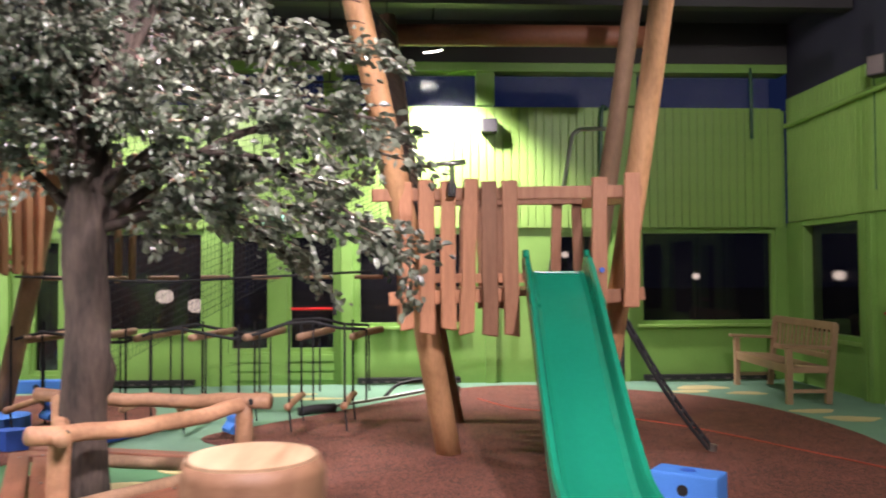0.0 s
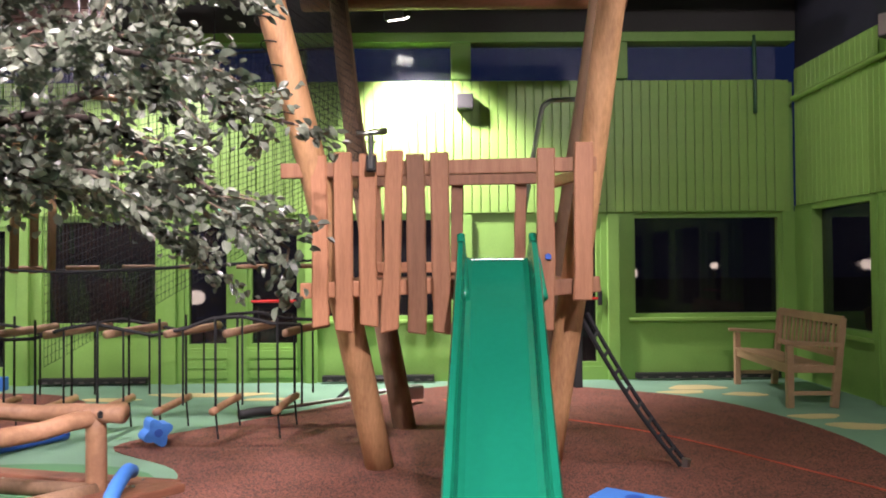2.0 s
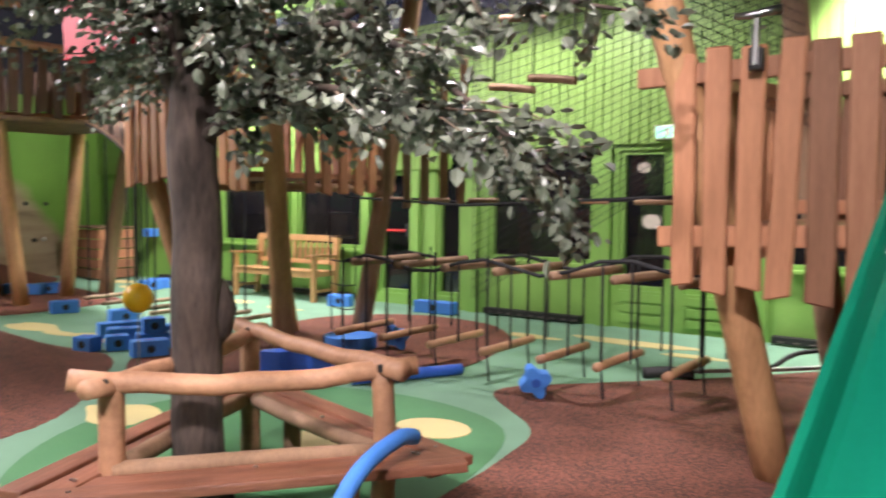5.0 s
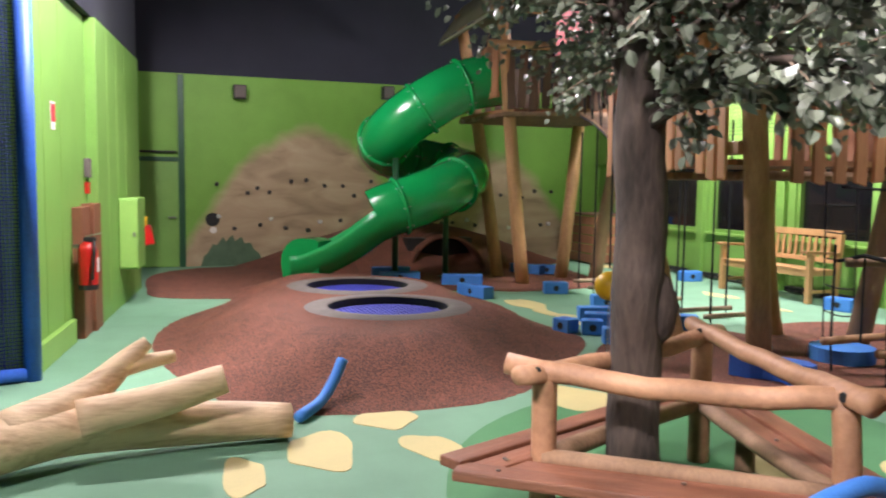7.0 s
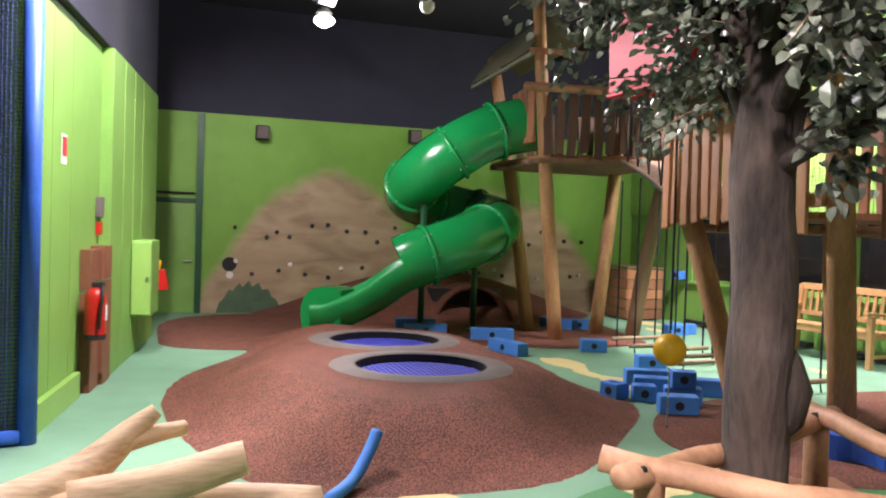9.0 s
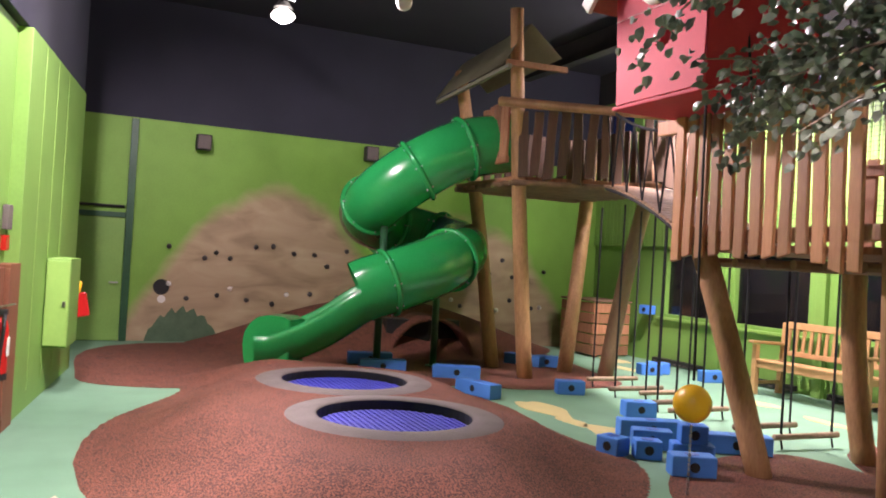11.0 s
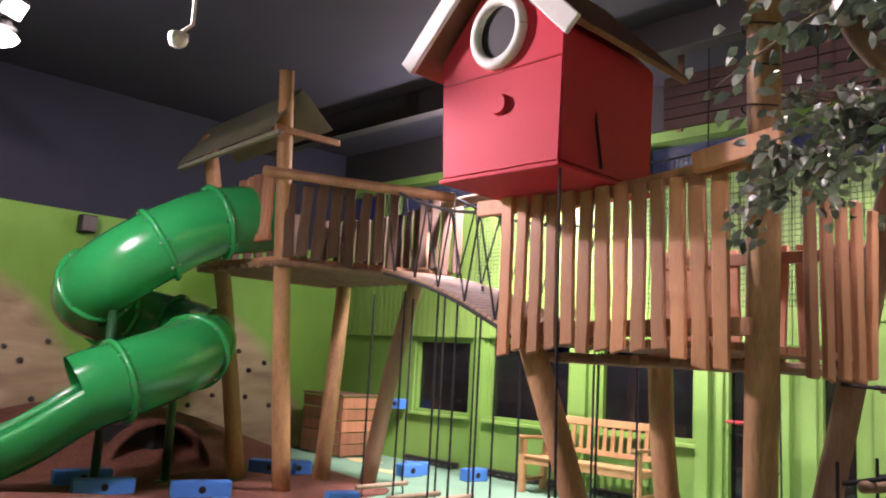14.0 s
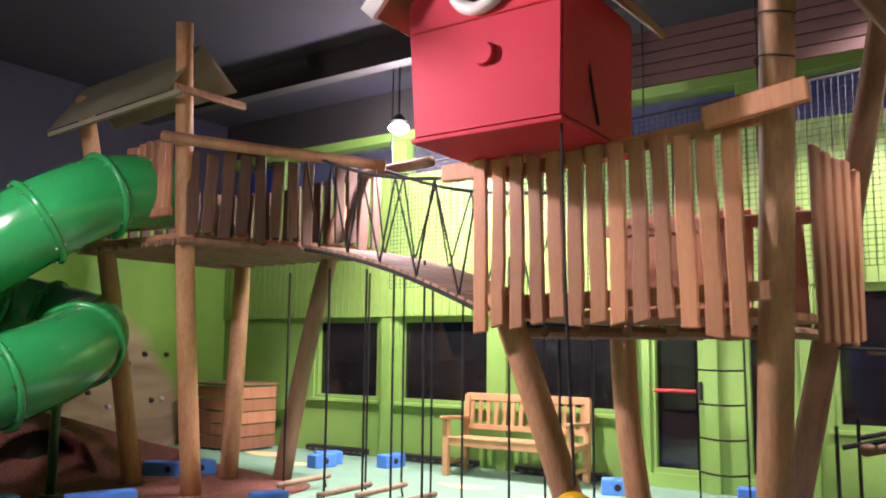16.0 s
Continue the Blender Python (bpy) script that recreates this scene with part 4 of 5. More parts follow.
# ---- swaying bridge ----
def rope_bridge():
    s = thing("rope_bridge", "swaying wooden slat bridge with black ropes", "rope bridge")
    a, b = Vector((-7.75, 7.92, 2.30)), Vector((-5.35, 7.08, 1.66))
    side = Vector((0.26, 0.97, 0)).normalized() * 0.36
    mid = lambda f: a.lerp(b, f) + Vector((0, 0, 0.07 * math.sin(f * math.pi)))
    n = 26
    for k in range(n + 1):
        p = mid(k / n)
        # Slats take the darker log colour to carry their underside's shade.
        ob = part("slat", box((0.085, 0.74, 0.03), bevel=0.006), OLDLOG, s)
        q = mid(min(1, k / n + .02)) - mid(max(0, k / n - .02))
        ob.matrix_basis = Matrix.Translation(p) @ pose(0, 0, 0, 0, -math.degrees(math.atan2(q.z, q.xy.length)), math.degrees(math.atan2(q.y, q.x)))
    for sg in (-1, 1):
        part("bearing_rope", rope([mid(k / 12) + side * sg - Vector((0, 0, .03)) for k in range(13)], 0.02), ROPE, s)
        top = lambda f: a.lerp(b, f) + side * sg * 1.1 + Vector((0, 0, 0.86 - 0.1 * math.sin(f * math.pi)))
        part("hand_rope", rope([top(k / 12) for k in range(13)], 0.015), ROPE, s)
        for k in range(5):
            f = k / 5
            part("brace_rope", rope([top(f), mid(f + .1) + side * sg], 0.009), ROPE, s)
            part("brace_rope", rope([mid(f + .1) + side * sg, top(f + .2)], 0.009), ROPE, s)


rope_bridge()

nb = thing("safety_net", "large fine black safety net hung between posts", "net")
part("mesh", net((-8.3, 9.4, 3.4), (-3.2, 9.1, 3.6), (-3.2, 9.1, 2.05), (-8.3, 9.4, 2.05), 100, 30, 0.003), ROPE, nb)
nc = thing("safety_net", "large fine black safety net hung between posts", "net")
part("mesh", net((-3.2, 9.0, 3.5), (-0.15, 8.35, 3.45), (-0.15, 8.35, 2.0), (-3.2, 9.0, 0.4), 72, 34, 0.003), ROPE, nc)
nd = thing("safety_net", "fine black safety net between tall posts", "net")
part("mesh", net((-0.38, 5.7, 3.5), (-0.05, 8.3, 3.9), (0.2, 7.8, 1.9), (-0.15, 6.0, 2.1), 40, 26, 0.003), ROPE, nd)

part("edge_rope", rope([(-8.3, 9.4, 3.4), (-3.2, 9.1, 3.6)], 0.012), ROPE, nb)
for k in range(6):
    e = Vector((-8.3, 9.4, 3.4)).lerp(Vector((-3.2, 9.1, 3.6)), k / 5)
    part("hang_rope", rope([e, (e.x, e.y, TOP)], 0.008), ROPE, nb)

part("edge_rope", rope([(-3.2, 9.0, 3.5), (-0.15, 8.35, 3.45)], 0.012), ROPE, nc)
for k in range(6):
    e = Vector((-3.2, 9.0, 3.5)).lerp(Vector((-0.15, 8.35, 3.45)), k / 5)
    part("hang_rope", rope([e, (e.x, e.y, TOP)], 0.008), ROPE, nc)

part("edge_rope", rope([(-0.38, 5.7, 3.5), (-0.05, 8.3, 3.9)], 0.012), ROPE, nd)

DARKBOARD = mat("dark_brown_board", (0.075, 0.038, 0.026), 0.75, (0.045, 0.022, 0.016), 4, 40, 0.2, stretch=(0.5, 6, 6))
tp = thing("timber_panel", "dark brown board panel hung high under the ceiling", "wall panel")
for k in range(5):
    h = (4.36 - 3.82) / 5
    part("board", span((-5.75, 9.28, 3.82 + k * h), (-2.6, 9.32, 3.82 + (k + .93) * h), .008), DARKBOARD, tp)
for x in (-5.6, -4.2, -2.8):
    part("batten", span((x - .03, 9.325, 3.80), (x + .03, 9.36, TOP), .005), OLDLOG, tp)

# ---- tree in its round-log fence ----
TREE = (-1.70, 4.42)


def fake_tree():
    t = thing("indoor_tree", "artificial indoor tree with dark trunk and dull green leaves", "tree")
    x, y = TREE
    rnd = random.Random(5)
    part("trunk", sweep([(x + .015 * math.sin(k), y + .012 * math.cos(k * 1.3), -0.02 + k * .14) for k in range(16)], lambda f: .122 - .014 * f + .04 * max(0, .1 - f) / .1, 24, 0.2), BARK, t, smooth=True)
    part("burl", sweep([(x + .02, y + .05, .70), (x + .05, y + .085, .80), (x + .055, y + .09, .9), (x + .04, y + .075, 1.0), (x + .015, y + .04, 1.1)], lambda f: 0.02 + .06 * math.sin(f * math.pi), 12, .3), BARK, t, smooth=True)
    verts, faces = [], []
    twigs = bmesh.new()

    def leaf(p, d, size):
        up = Vector((rnd.gauss(0, .5), rnd.gauss(0, .5), 1)).normalized()
        d = (d + Vector((rnd.gauss(0, .6), rnd.gauss(0, .6), rnd.gauss(-.25, .5)))).normalized()
        side = d.cross(up)
        if side.length < 1e-3:
            return
        side.normalize()
        n = side.cross(d)
        k, w = len(verts), size * .30
        verts.extend((p, p + d * size * .3 + side * w + n * .012, p + d * size * .7 + side * w * .95 + n * .01, p + d * size, p + d * size * .7 - side * w * .95 + n * .01, p + d * size * .3 - side * w + n * .012, p + d * size * .5 - n * .008))
        faces.extend(((k, k + 6, k + 1), (k + 1, k + 6, k + 2), (k + 2, k + 6, k + 3), (k + 3, k + 6, k + 4), (k + 4, k + 6, k + 5), (k + 5, k + 6, k)))
    n = 30
    for i in range(n):
        ang = i * 2.399 + rnd.uniform(-.2, .2)
        c, s = math.cos(ang), math.sin(ang)
        far = c > -.15 and s > -.45
        reach = (1.9 if far else .68) * rnd.uniform(.75, 1.0)
        z1 = (1.38, 1.75, 2.15, 2.6, 3.0, 3.35)[i % 6] + rnd.uniform(-.1, .15)
        if i % 6 >= 4:
            reach *= .75
        if not far:
            z1 = max(z1, 2.25 + .15 * (i % 3))
        if i == 20:
            c, s, reach, z1 = -.985, .17, 1.0, 2.0
        start = Vector((x, y, 1.62 + .35 * rnd.random() + (0.35 if z1 > 2.4 else 0)))
        mid = Vector((x + c * reach * .5, y + s * reach * .5, max(start.z, z1) + .12))
        end = Vector((x + c * reach, y + s * reach, z1))
        line = spline([start, mid, end], 7)
        part("limb", sweep(line, lambda f: .034 - .026 * f, 7, .1), BARK, t, smooth=True)
        for k in range(17):
            f = 0.28 + .72 * k / 16
            p = line[min(len(line) - 1, int(f * (len(line) - 1)))]
            out = Vector((c * .7 + rnd.gauss(0, .7), s * .7 + rnd.gauss(0, .7), rnd.gauss(-.05, .45))).normalized()
            ln = rnd.uniform(.18, .42)
            sweep([p, p + out * ln * .5 + Vector((0, 0, .012)), p + out * ln], lambda f: .006 - .004 * f, 4, caps=False, bm=twigs)
            for j in range(42):
                q = p + out * ln * (j / 42) + Vector((rnd.gauss(0, .035), rnd.gauss(0, .035), rnd.gauss(-.02, .04)))
                leaf(q, out, rnd.uniform(.04, .078) * (1 if far else .72))
    for j in range(5):
        a = j * 1.3
        part("limb", sweep([(x, y, 1.95), (x + .1 * math.cos(a), y + .1 * math.sin(a), 2.4), (x + .3 * math.cos(a), y + .3 * math.sin(a), 3.1)], lambda f: .08 - .05 * f, 8), BARK, t, smooth=True)
    tagged(part("twig_mass", twigs, TWIG, t, "thin pale brown twigs"), kind="stuff")
    me = bpy.data.meshes.new("crown")
    me.from_pydata(verts, [], faces)
    me.materials.append(LEAF)
    ob = new("crown", me)
    ob.parent = t
    tagged(ob, "dull grey green leaves", kind="stuff")


fake_tree()


def log_fence():
    f = thing("log_fence", "low triangular fence of peeled round logs with plank seats", "fence")
    L, R, K = Vector((-1.63, 3.95, 0)), Vector((-.93, 4.80, 0)), Vector((-2.12, 5.1, 0))
    up = Vector((0, 0, .66))
    for i, (p, lean) in enumerate(((L, (.0, 0)), (R, (-.04, .05)), (K, (0, 0)))):
        part("post", log(p + Vector((*lean, -.03)) * 1, p + up + Vector((0, 0, .02)), .056, .052, seed=40 + i), RAIL, f, smooth=True)
    for i, (a, b, dz) in enumerate(((L, R, .02), (R, K, .03), (K, L, 0))):
        d = (b - a).normalized() * .16
        p0, p1 = a + up - d + Vector((0, 0, dz)), b + up + d + Vector((0, 0, dz))
        sag = .05 if i == 0 else .02
        r = part("rail", sweep([p0.lerp(p1, k / 10) - Vector((0, 0, sag * math.sin(k / 10 * math.pi) + .006 * math.sin(k * 2.1 + i))) for k in range(11)], lambda f: .046 - .005 * f, 14, .16, seed=44 + i), RAIL, f, smooth=True)
        for e in (a, b):
            part("bolt", sweep([e + up + Vector((.045, -.05, dz)), e + up + Vector((.05, -.066, dz))], .014, 8), BLACK, r)
        part("stretcher", log(a + Vector((0, 0, .3)), b + Vector((0, 0, .3)), .04, .04, seed=49 + i), OLDLOG, f, smooth=True)
    c = (L + R + K) / 3
    for a, b, n in ((L, R, 2), (R, K, 2), (K, L, 2)):
        d = (b - a).normalized()
        out = Vector((d.y, -d.x, 0))
        for k in range(n):
            p0, p1 = a - d * .3 + out * (.09 + k * .13), b + d * .32 + out * (.09 + k * .13)
            ob = bar(f, (*p0.xy, .27 + .01 * k), (*p1.xy, .28 + .012 * k), .045, .12, SEATW, "seat_board")
            for q in (.1, .5, .9):
                s = p0.lerp(p1, q)
                part("screw", sweep([(s.x, s.y, .30), (s.x, s.y, .308)], .009, 6), STEEL, f)
        for q in (.15, .85):
            s = a.lerp(b, q) + out * .16
            part("seat_leg", log((s.x, s.y, 0), (s.x, s.y, .25), .05, seed=q * 9), OLDLOG, f, smooth=True)


log_fence()
def round_post(x, y, r, top, label):
    st = thing("wooden_post", label, "post", "cut log posts")
    part("log_side", sweep([(x, y, 0.0), (x, y, top * .3), (x, y, top * .7), (x, y, top - .012), (x, y, top)], lambda f: r if f < .95 else r * .93, 22, .05), RAIL, st, smooth=True)
    part("cut_top", sweep([(x, y, top - .002), (x, y, top + .003)], r * .9, 22), PALE, st, "pale sawn top")


round_post(-0.14, 0.76, 0.066, 1.25, "thick upright log post with pale sawn top")
round_post(2.79, 3.95, 0.2, 0.38, "low round log stump with pale sawn top")

# blue foam tubes
def tube(points, r, label, material=BLUE):
    ob = part("foam_tube", sweep(spline(points, 6), r, 12), material, None, smooth=True)
    return tagged(ob, label, "foam tube", "foam tubes")


tube([(-0.66, 4.12, .03), (-0.68, 4.25, .26), (-0.70, 4.42, .38), (-0.735, 4.68, .42), (-0.76, 4.82, .39)], .035, "blue foam tube leaning over a plank seat")
tube([(-3.36, 3.24, 0.04), (-3.58, 3.41, 0.06), (-3.7, 3.52, 0.16), (-3.77, 3.59, 0.27)], .035, "bent blue foam tube lying by a branch")
tube([(-2.7, 6.6, .05), (-2.5, 6.95, .05), (-2.25, 7.4, .05)], .045, "straight blue foam tube lying on the floor", BLUEP)

# ---- driftwood branch ----
br = thing("bare_branch", "large bare peeled driftwood branch lying on the floor", "branch")
part("main_stem", sweep(spline([(-2.35, 0.95, .13), (-2.75, 1.5, .16), (-3.02, 2.05, .18), (-3.08, 2.6, .14), (-3.08, 3.15, .10)], 6), lambda f: .155 - .06 * f, 18, .32, seed=2), PALE, br, smooth=True)
part("fork", sweep(spline([(-2.9, 1.8, .2), (-3.12, 2.12, .32), (-3.22, 2.3, .46), (-3.24, 2.42, .56)], 6), lambda f: .115 - .08 * f, 14, .3, seed=4), PALE, br, smooth=True)
part("fork", sweep(spline([(-3.2, 2.28, .43), (-3.25, 2.42, .45), (-3.3, 2.55, .46)], 5), lambda f: .045 - .012 * f, 10, .2, seed=5), PALE, br, smooth=True)
part("fork", sweep(spline([(-2.95, 2.1, .24), (-2.98, 2.45, .3), (-3.0, 2.72, .37), (-3.0, 2.8, .39)], 5), lambda f: .098 - .02 * f, 14, .3, seed=6), PALE, br, smooth=True)

# ---- trampolines ----
WEAVE = mat("blue_webbing", (0.055, 0.06, 0.50), 0.6, None, 6, 80, 0.2)

def trampoline(x, y, z):
    t = thing("trampoline", "sunken round trampoline with blue mesh and grey rubber rim", "trampoline", "trampolines in the mound", pose(x, y, z))
    bm = bmesh.new()
    prof = [(.79, -.10), (.77, -.012), (.74, 0.004), (.62, 0.014), (.55, .014), (.537, .004), (.534, -.08)]
    rings = [[bm.verts.new((r * math.cos(a), r * math.sin(a), h)) for a in [k * math.pi / 24 for k in range(48)]] for r, h in prof]
    for a, b in zip(rings, rings[1:]):
        for k in range(48):
            bm.faces.new((a[k], a[(k + 1) % 48], b[(k + 1) % 48], b[k]))
    bmesh.ops.recalc_face_normals(bm, faces=bm.faces[:])
    part("rim", bm, RIM, t, smooth=True)
    part("inner_wall", sweep([(0, 0, -.09), (0, 0, .003)], .533, 40, caps=False), BLACK, t, "black inner edge")
    part("jump_mat", sweep([(0, 0, -.075), (0, 0, -.07)], .525, 40), MAT_BLUE, t, "blue woven jumping mat")
    bm = bmesh.new()
    for k in range(-11, 12):
        c = k * .045
        h = math.sqrt(max(.0, .515 ** 2 - c * c))
        box((.02, 2 * h, .008), (c, 0, -.066), bm=bm)
        box((2 * h, .02, .008), (0, c, -.063), bm=bm)
    tagged(part("mat_weave", bm, WEAVE, t, "raised blue webbing"), kind="stuff")


trampoline(-5.62, 4.42, .306)
trampoline(-7.1, 4.5, .306)

# tunnel hill by the mural
bm = bmesh.new()
ring = []
for k in range(9):
    f = k / 8
    row = [bm.verts.new((-12.28 + 1.75 * math.cos(a) * (1 - f), 6.6 + 2.9 * math.sin(a) * (1 - f), .72 * math.sin(f * math.pi / 2) ** 1.2)) for a in [math.pi * (j / 24 - .5) for j in range(25)]]
    ring.append(row)
for a, b in zip(ring, ring[1:]):
    for j in range(24):
        bm.faces.new((a[j], a[j + 1], b[j + 1], b[j]))
bmesh.ops.recalc_face_normals(bm, faces=bm.faces[:])
tagged(part("tunnel_hill", bm, RUBBER, smooth=True), "brown rubber hill with a dark crawl tunnel", "floor", kind="structure")
tn = thing("crawl_tunnel", "dark crawl tunnel mouth in a rubber hill", "tunnel")
bm = sweep([(-11.7, 6.95, -.05), (-10.75, 6.85, -.05)], lambda f: .62, 18, arc=(0, 180))
bmesh.ops.solidify(bm, geom=bm.faces[:], thickness=.05)
part("tunnel_shell", bm, RUBBER, tn, smooth=True)
# Solid black slab stands in for the shade deep in the tunnel.
part("tunnel_dark_slab", slab([(-10.95 - .02 * abs(k - 8), 6.85 + (k - 8) * .07) for k in range(17)] + [(-11.4, 7.4), (-11.4, 6.3)], .0, .50), BLACK, tn, "black slab for the dark inside the tunnel")


# ---- blue foam blocks and the ball ----
def block(x, y, turn, size, z=0.0, holes=True):
    b = thing("foam_block", "bright blue foam building block with round holes", "foam block", "blue foam blocks", pose(x, y, z, 0, 0, turn))
    part("body", box(size, (0, 0, size[2] / 2), bevel=.015), BLUE, b)
    if holes:
        # Discs on the solid block, coloured as the shade inside its holes.
        part("hole", sweep([(0, -size[1] / 2 - .002, size[2] / 2), (0, -size[1] / 2 + .001, size[2] / 2)], .035, 14), BLACK, b, "black disc for the dark in a round hole")
        part("hole", sweep([(0, 0, size[2] - .001), (0, 0, size[2] + .002)], .05, 14), BLUEP, b, "darker blue disc for the shade in a round hole")
    return b


BIG, MID, SMALL = (.56, .16, .15), (.31, .17, .15), (.2, .16, .14)
for x, y, turn, size, z in ((-5.95, 6.85, 70, BIG, 0), (-5.62, 6.6, 60, MID, 0), (-5.35, 6.35, 65, SMALL, 0), (-5.5, 6.15, 20, SMALL, 0), (-5.15, 6.6, 60, MID, 0), (-5.15, 6.6, 62, SMALL, .15), (-4.86, 6.35, 66, MID, 0),
                            (-5.35, 7.2, 62, BIG, 0), (-7.95, 7.32, 70, MID, 0), (-6.75, 7.33, 75, MID, 0), (-9.25, 9.4, 80, MID, 0), (-9.35, 9.62, 60, MID, 0), (-8.62, 9.9, 80, MID, 0), (-9.95, 8.22, 60, MID, 0), (-10.1, 7.95, 30, BIG, 0),
                            (-7.95, 6.2, 15, BIG, 0), (-9.05, 6.45, 70, BIG, 0), (-10.18, 5.75, 80, BIG, 0), (-9.55, 5.7, 80, BIG, 0), (-5.8, 9.85, 20, MID, 0), (1.76, 4.92, -38, (.42, .22, .2), 0), (-10.6, 10.36, 10, SMALL, .72), (-4.45, 10.1, 5, BIG, 0)):
    block(x, y, turn, size, z)
arch = thing("foam_arch", "dark blue foam bridge block lying on the floor", "foam block", "blue foam blocks", pose(-3.32, 6.62, 0, 0, 0, 25))
part("body", slab([(-.3, 0), (-.3, .09), (-.2, .18), (.2, .18), (.3, .09), (.3, 0), (.14, 0), (.07, .06), (-.07, .06), (-.14, 0)], 0, .17), BLUEP, arch)
tagged(part("foam_disc", sweep([(-3.75, 7.75, 0.0), (-3.75, 7.75, .12)], .25, 24), BLUE), "flat round blue foam disc", "foam block", "blue foam blocks")


def star(x, y, turn):
    s = thing("foam_star", "blue foam block shaped like a cross", "foam block", "blue foam blocks", pose(x, y, .115, 90, 0, turn))
    out = []
    for k in range(32):
        a = k * math.pi / 16
        out.append((math.cos(a + .39) * (.095 + .022 * math.cos(4 * a)), math.sin(a + .39) * (.095 + .022 * math.cos(4 * a))))
    part("body", slab(out, -.085, .085), BLUE, s)
    # Darker blue disc paints the shade of the centre hole.
    part("hole", sweep([(0, 0, .084), (0, 0, .088)], .032, 14), BLUEP, s)


star(-1.44, 7.14, 35)
star(-3.35, 7.95, 50)
ball = thing("hanging_ball", "yellow foam ball hanging on a chain", "ball")
bm = bmesh.new()
bmesh.ops.create_uvsphere(bm, u_segments=28, v_segments=16, radius=.12, matrix=Matrix.Translation((-4.45, 5.97, .585)))
part("ball", bm, YELLOW, ball, smooth=True)
part("rope", rope([(-4.45, 5.97, .73), (-4.5, 6.0, 1.6), (-4.52, 6.0, 2.6)], .009), ROPE, ball)
bm = bmesh.new()
for k in range(15):
    box((.012, .012, .022), (-4.45, 5.97, .02 + k * .03), (0, 0, 45 * k), bm=bm)
part("chain", bm, STEEL, ball, "small steel chain")


# ---- hanging log steps ----
def swing_step(a, b, top, label="short log step hung on two black ropes"):
    s = thing("log_step", label, "log step", "hanging log steps")
    a, b = Vector(a), Vector(b)
    r = .033 if a.x > -5 else .027
    part("step", log(a, b, r, r, seed=a.x, sides=9, bend=.01), RAIL if a.x > -5 else DRIFT, s, smooth=True)
    d = (b - a) * .1
    for p in (a + d, b - d):
        part("rope", rope([p + Vector((0, 0, .02)), (p.x, p.y, top)], .011), ROPE, s)
        part("anchor_rope", rope([p - Vector((0, 0, .02)), (p.x + .02, p.y, .005)], .009), ROPE, s)


for x in (-.5, -1.0, -1.45, -1.95, -2.45, -2.95, -3.45):
    swing_step((x - .03, 7.27, .24), (x + .02, 7.98, .25), 0.98)
for x, y0 in ((-8.3, 7.8), (-7.65, 7.65), (-7.38, 7.85), (-6.87, 7.6), (-6.48, 7.5), (-5.75, 7.6), (-5.35, 7.65)):
    swing_step((x - .03, y0, .10), (x, y0 + .68, .11), 2.1 if x < -5.6 else 1.5)
hb = thing("hanging_rope_bridge", "black rope bridge with log treads strung between posts", "rope bridge")
for y in (7.35, 7.95):
    pts = [(-3.45 + k * .24, y, .86 + .06 * math.sin(k * 1.35) + .012 * k - .05 * math.sin(k / 17 * math.pi)) for k in range(14)]
    part("bearing_rope", rope(pts, .016), ROPE, hb)
    part("hand_rope", rope([(-3.45, y, 1.42), (-2.2, y, 1.36), (-.3, y, 1.45)], .012), ROPE, hb)
    for k in range(1, 14, 2):
        part("drop_rope", rope([pts[k], (pts[k][0], y, .28)], .009), ROPE, hb)
for k in range(1, 14, 2):
    x, z = -3.45 + k * .24, .88
    part("tread", log((x - .12, 7.3, z - .02), (x + .12, 8.0, z), .035, seed=k, sides=8), OLDLOG, hb, smooth=True)
    part("hand_log", log((x - .12, 7.65, 1.40), (x + .14, 7.7, 1.40), .02, seed=k + 3, sides=8), OLDLOG, hb, smooth=True)
hl = thing("hanging_logs", "short logs hung high on black ropes", "hanging logs")
for x, z in ((-2.0, 2.45), (-2.4, 2.4), (-2.3, 3.0)):
    part("log", log((x - .23, 8.4, z + .03), (x + .23, 8.4, z - .03), .035, seed=x, sides=9), OLDLOG, hl, smooth=True)
    for s in (-.2, .2):
        part("rope", rope([(x + s, 8.4, z), (x + s, 8.45, 4.5)], .009), ROPE, hl)


# ---- benches ----
def garden_bench(name, m, material, length, label):
    b = thing(name, label, "bench", "garden benches", m)
    h = length / 2
    for s in (-1, 1):
        part("front_leg", box((.065, .065, .60), (s * (h - .04), -.22, .30), bevel=.006), material, b)
        part("back_leg", box((.065, .065, .86), (s * (h - .04), .24, .43), (-6, 0, 0), bevel=.006), material, b)
        part("armrest", box((.085, .56, .035), (s * (h - .04), -.03, .615), (-3, 0, 0), bevel=.01), material, b)
        part("side_rail", box((.035, .46, .07), (s * (h - .04), 0, .37), bevel=.005), material, b)
        part("side_stretcher", box((.03, .44, .04), (s * (h - .04), 0, .14), bevel=.005), material, b)
    part("front_rail", box((length - .14, .03, .08), (0, -.22, .365), bevel=.005), material, b)
    for k in range(5):
        part("seat_slat", box((length - .10, .075, .022), (0, -.21 + k * .092, .415 - .006 * k), bevel=.005), material, b)
    part("top_rail", box((length - .06, .04, .085), (0, .285, .835), (-6, 0, 0), bevel=.008), material, b)
    part("lower_rail", box((length - .10, .035, .06), (0, .25, .50), (-6, 0, 0), bevel=.006), material, b)
    n = 14
    for k in range(n):
        part("back_slat", box((.045, .018, .31), (-h + .1 + k * (length - .2) / (n - 1), .268, .665), (-6, 0, 0), bevel=.004), material, b)
    return b


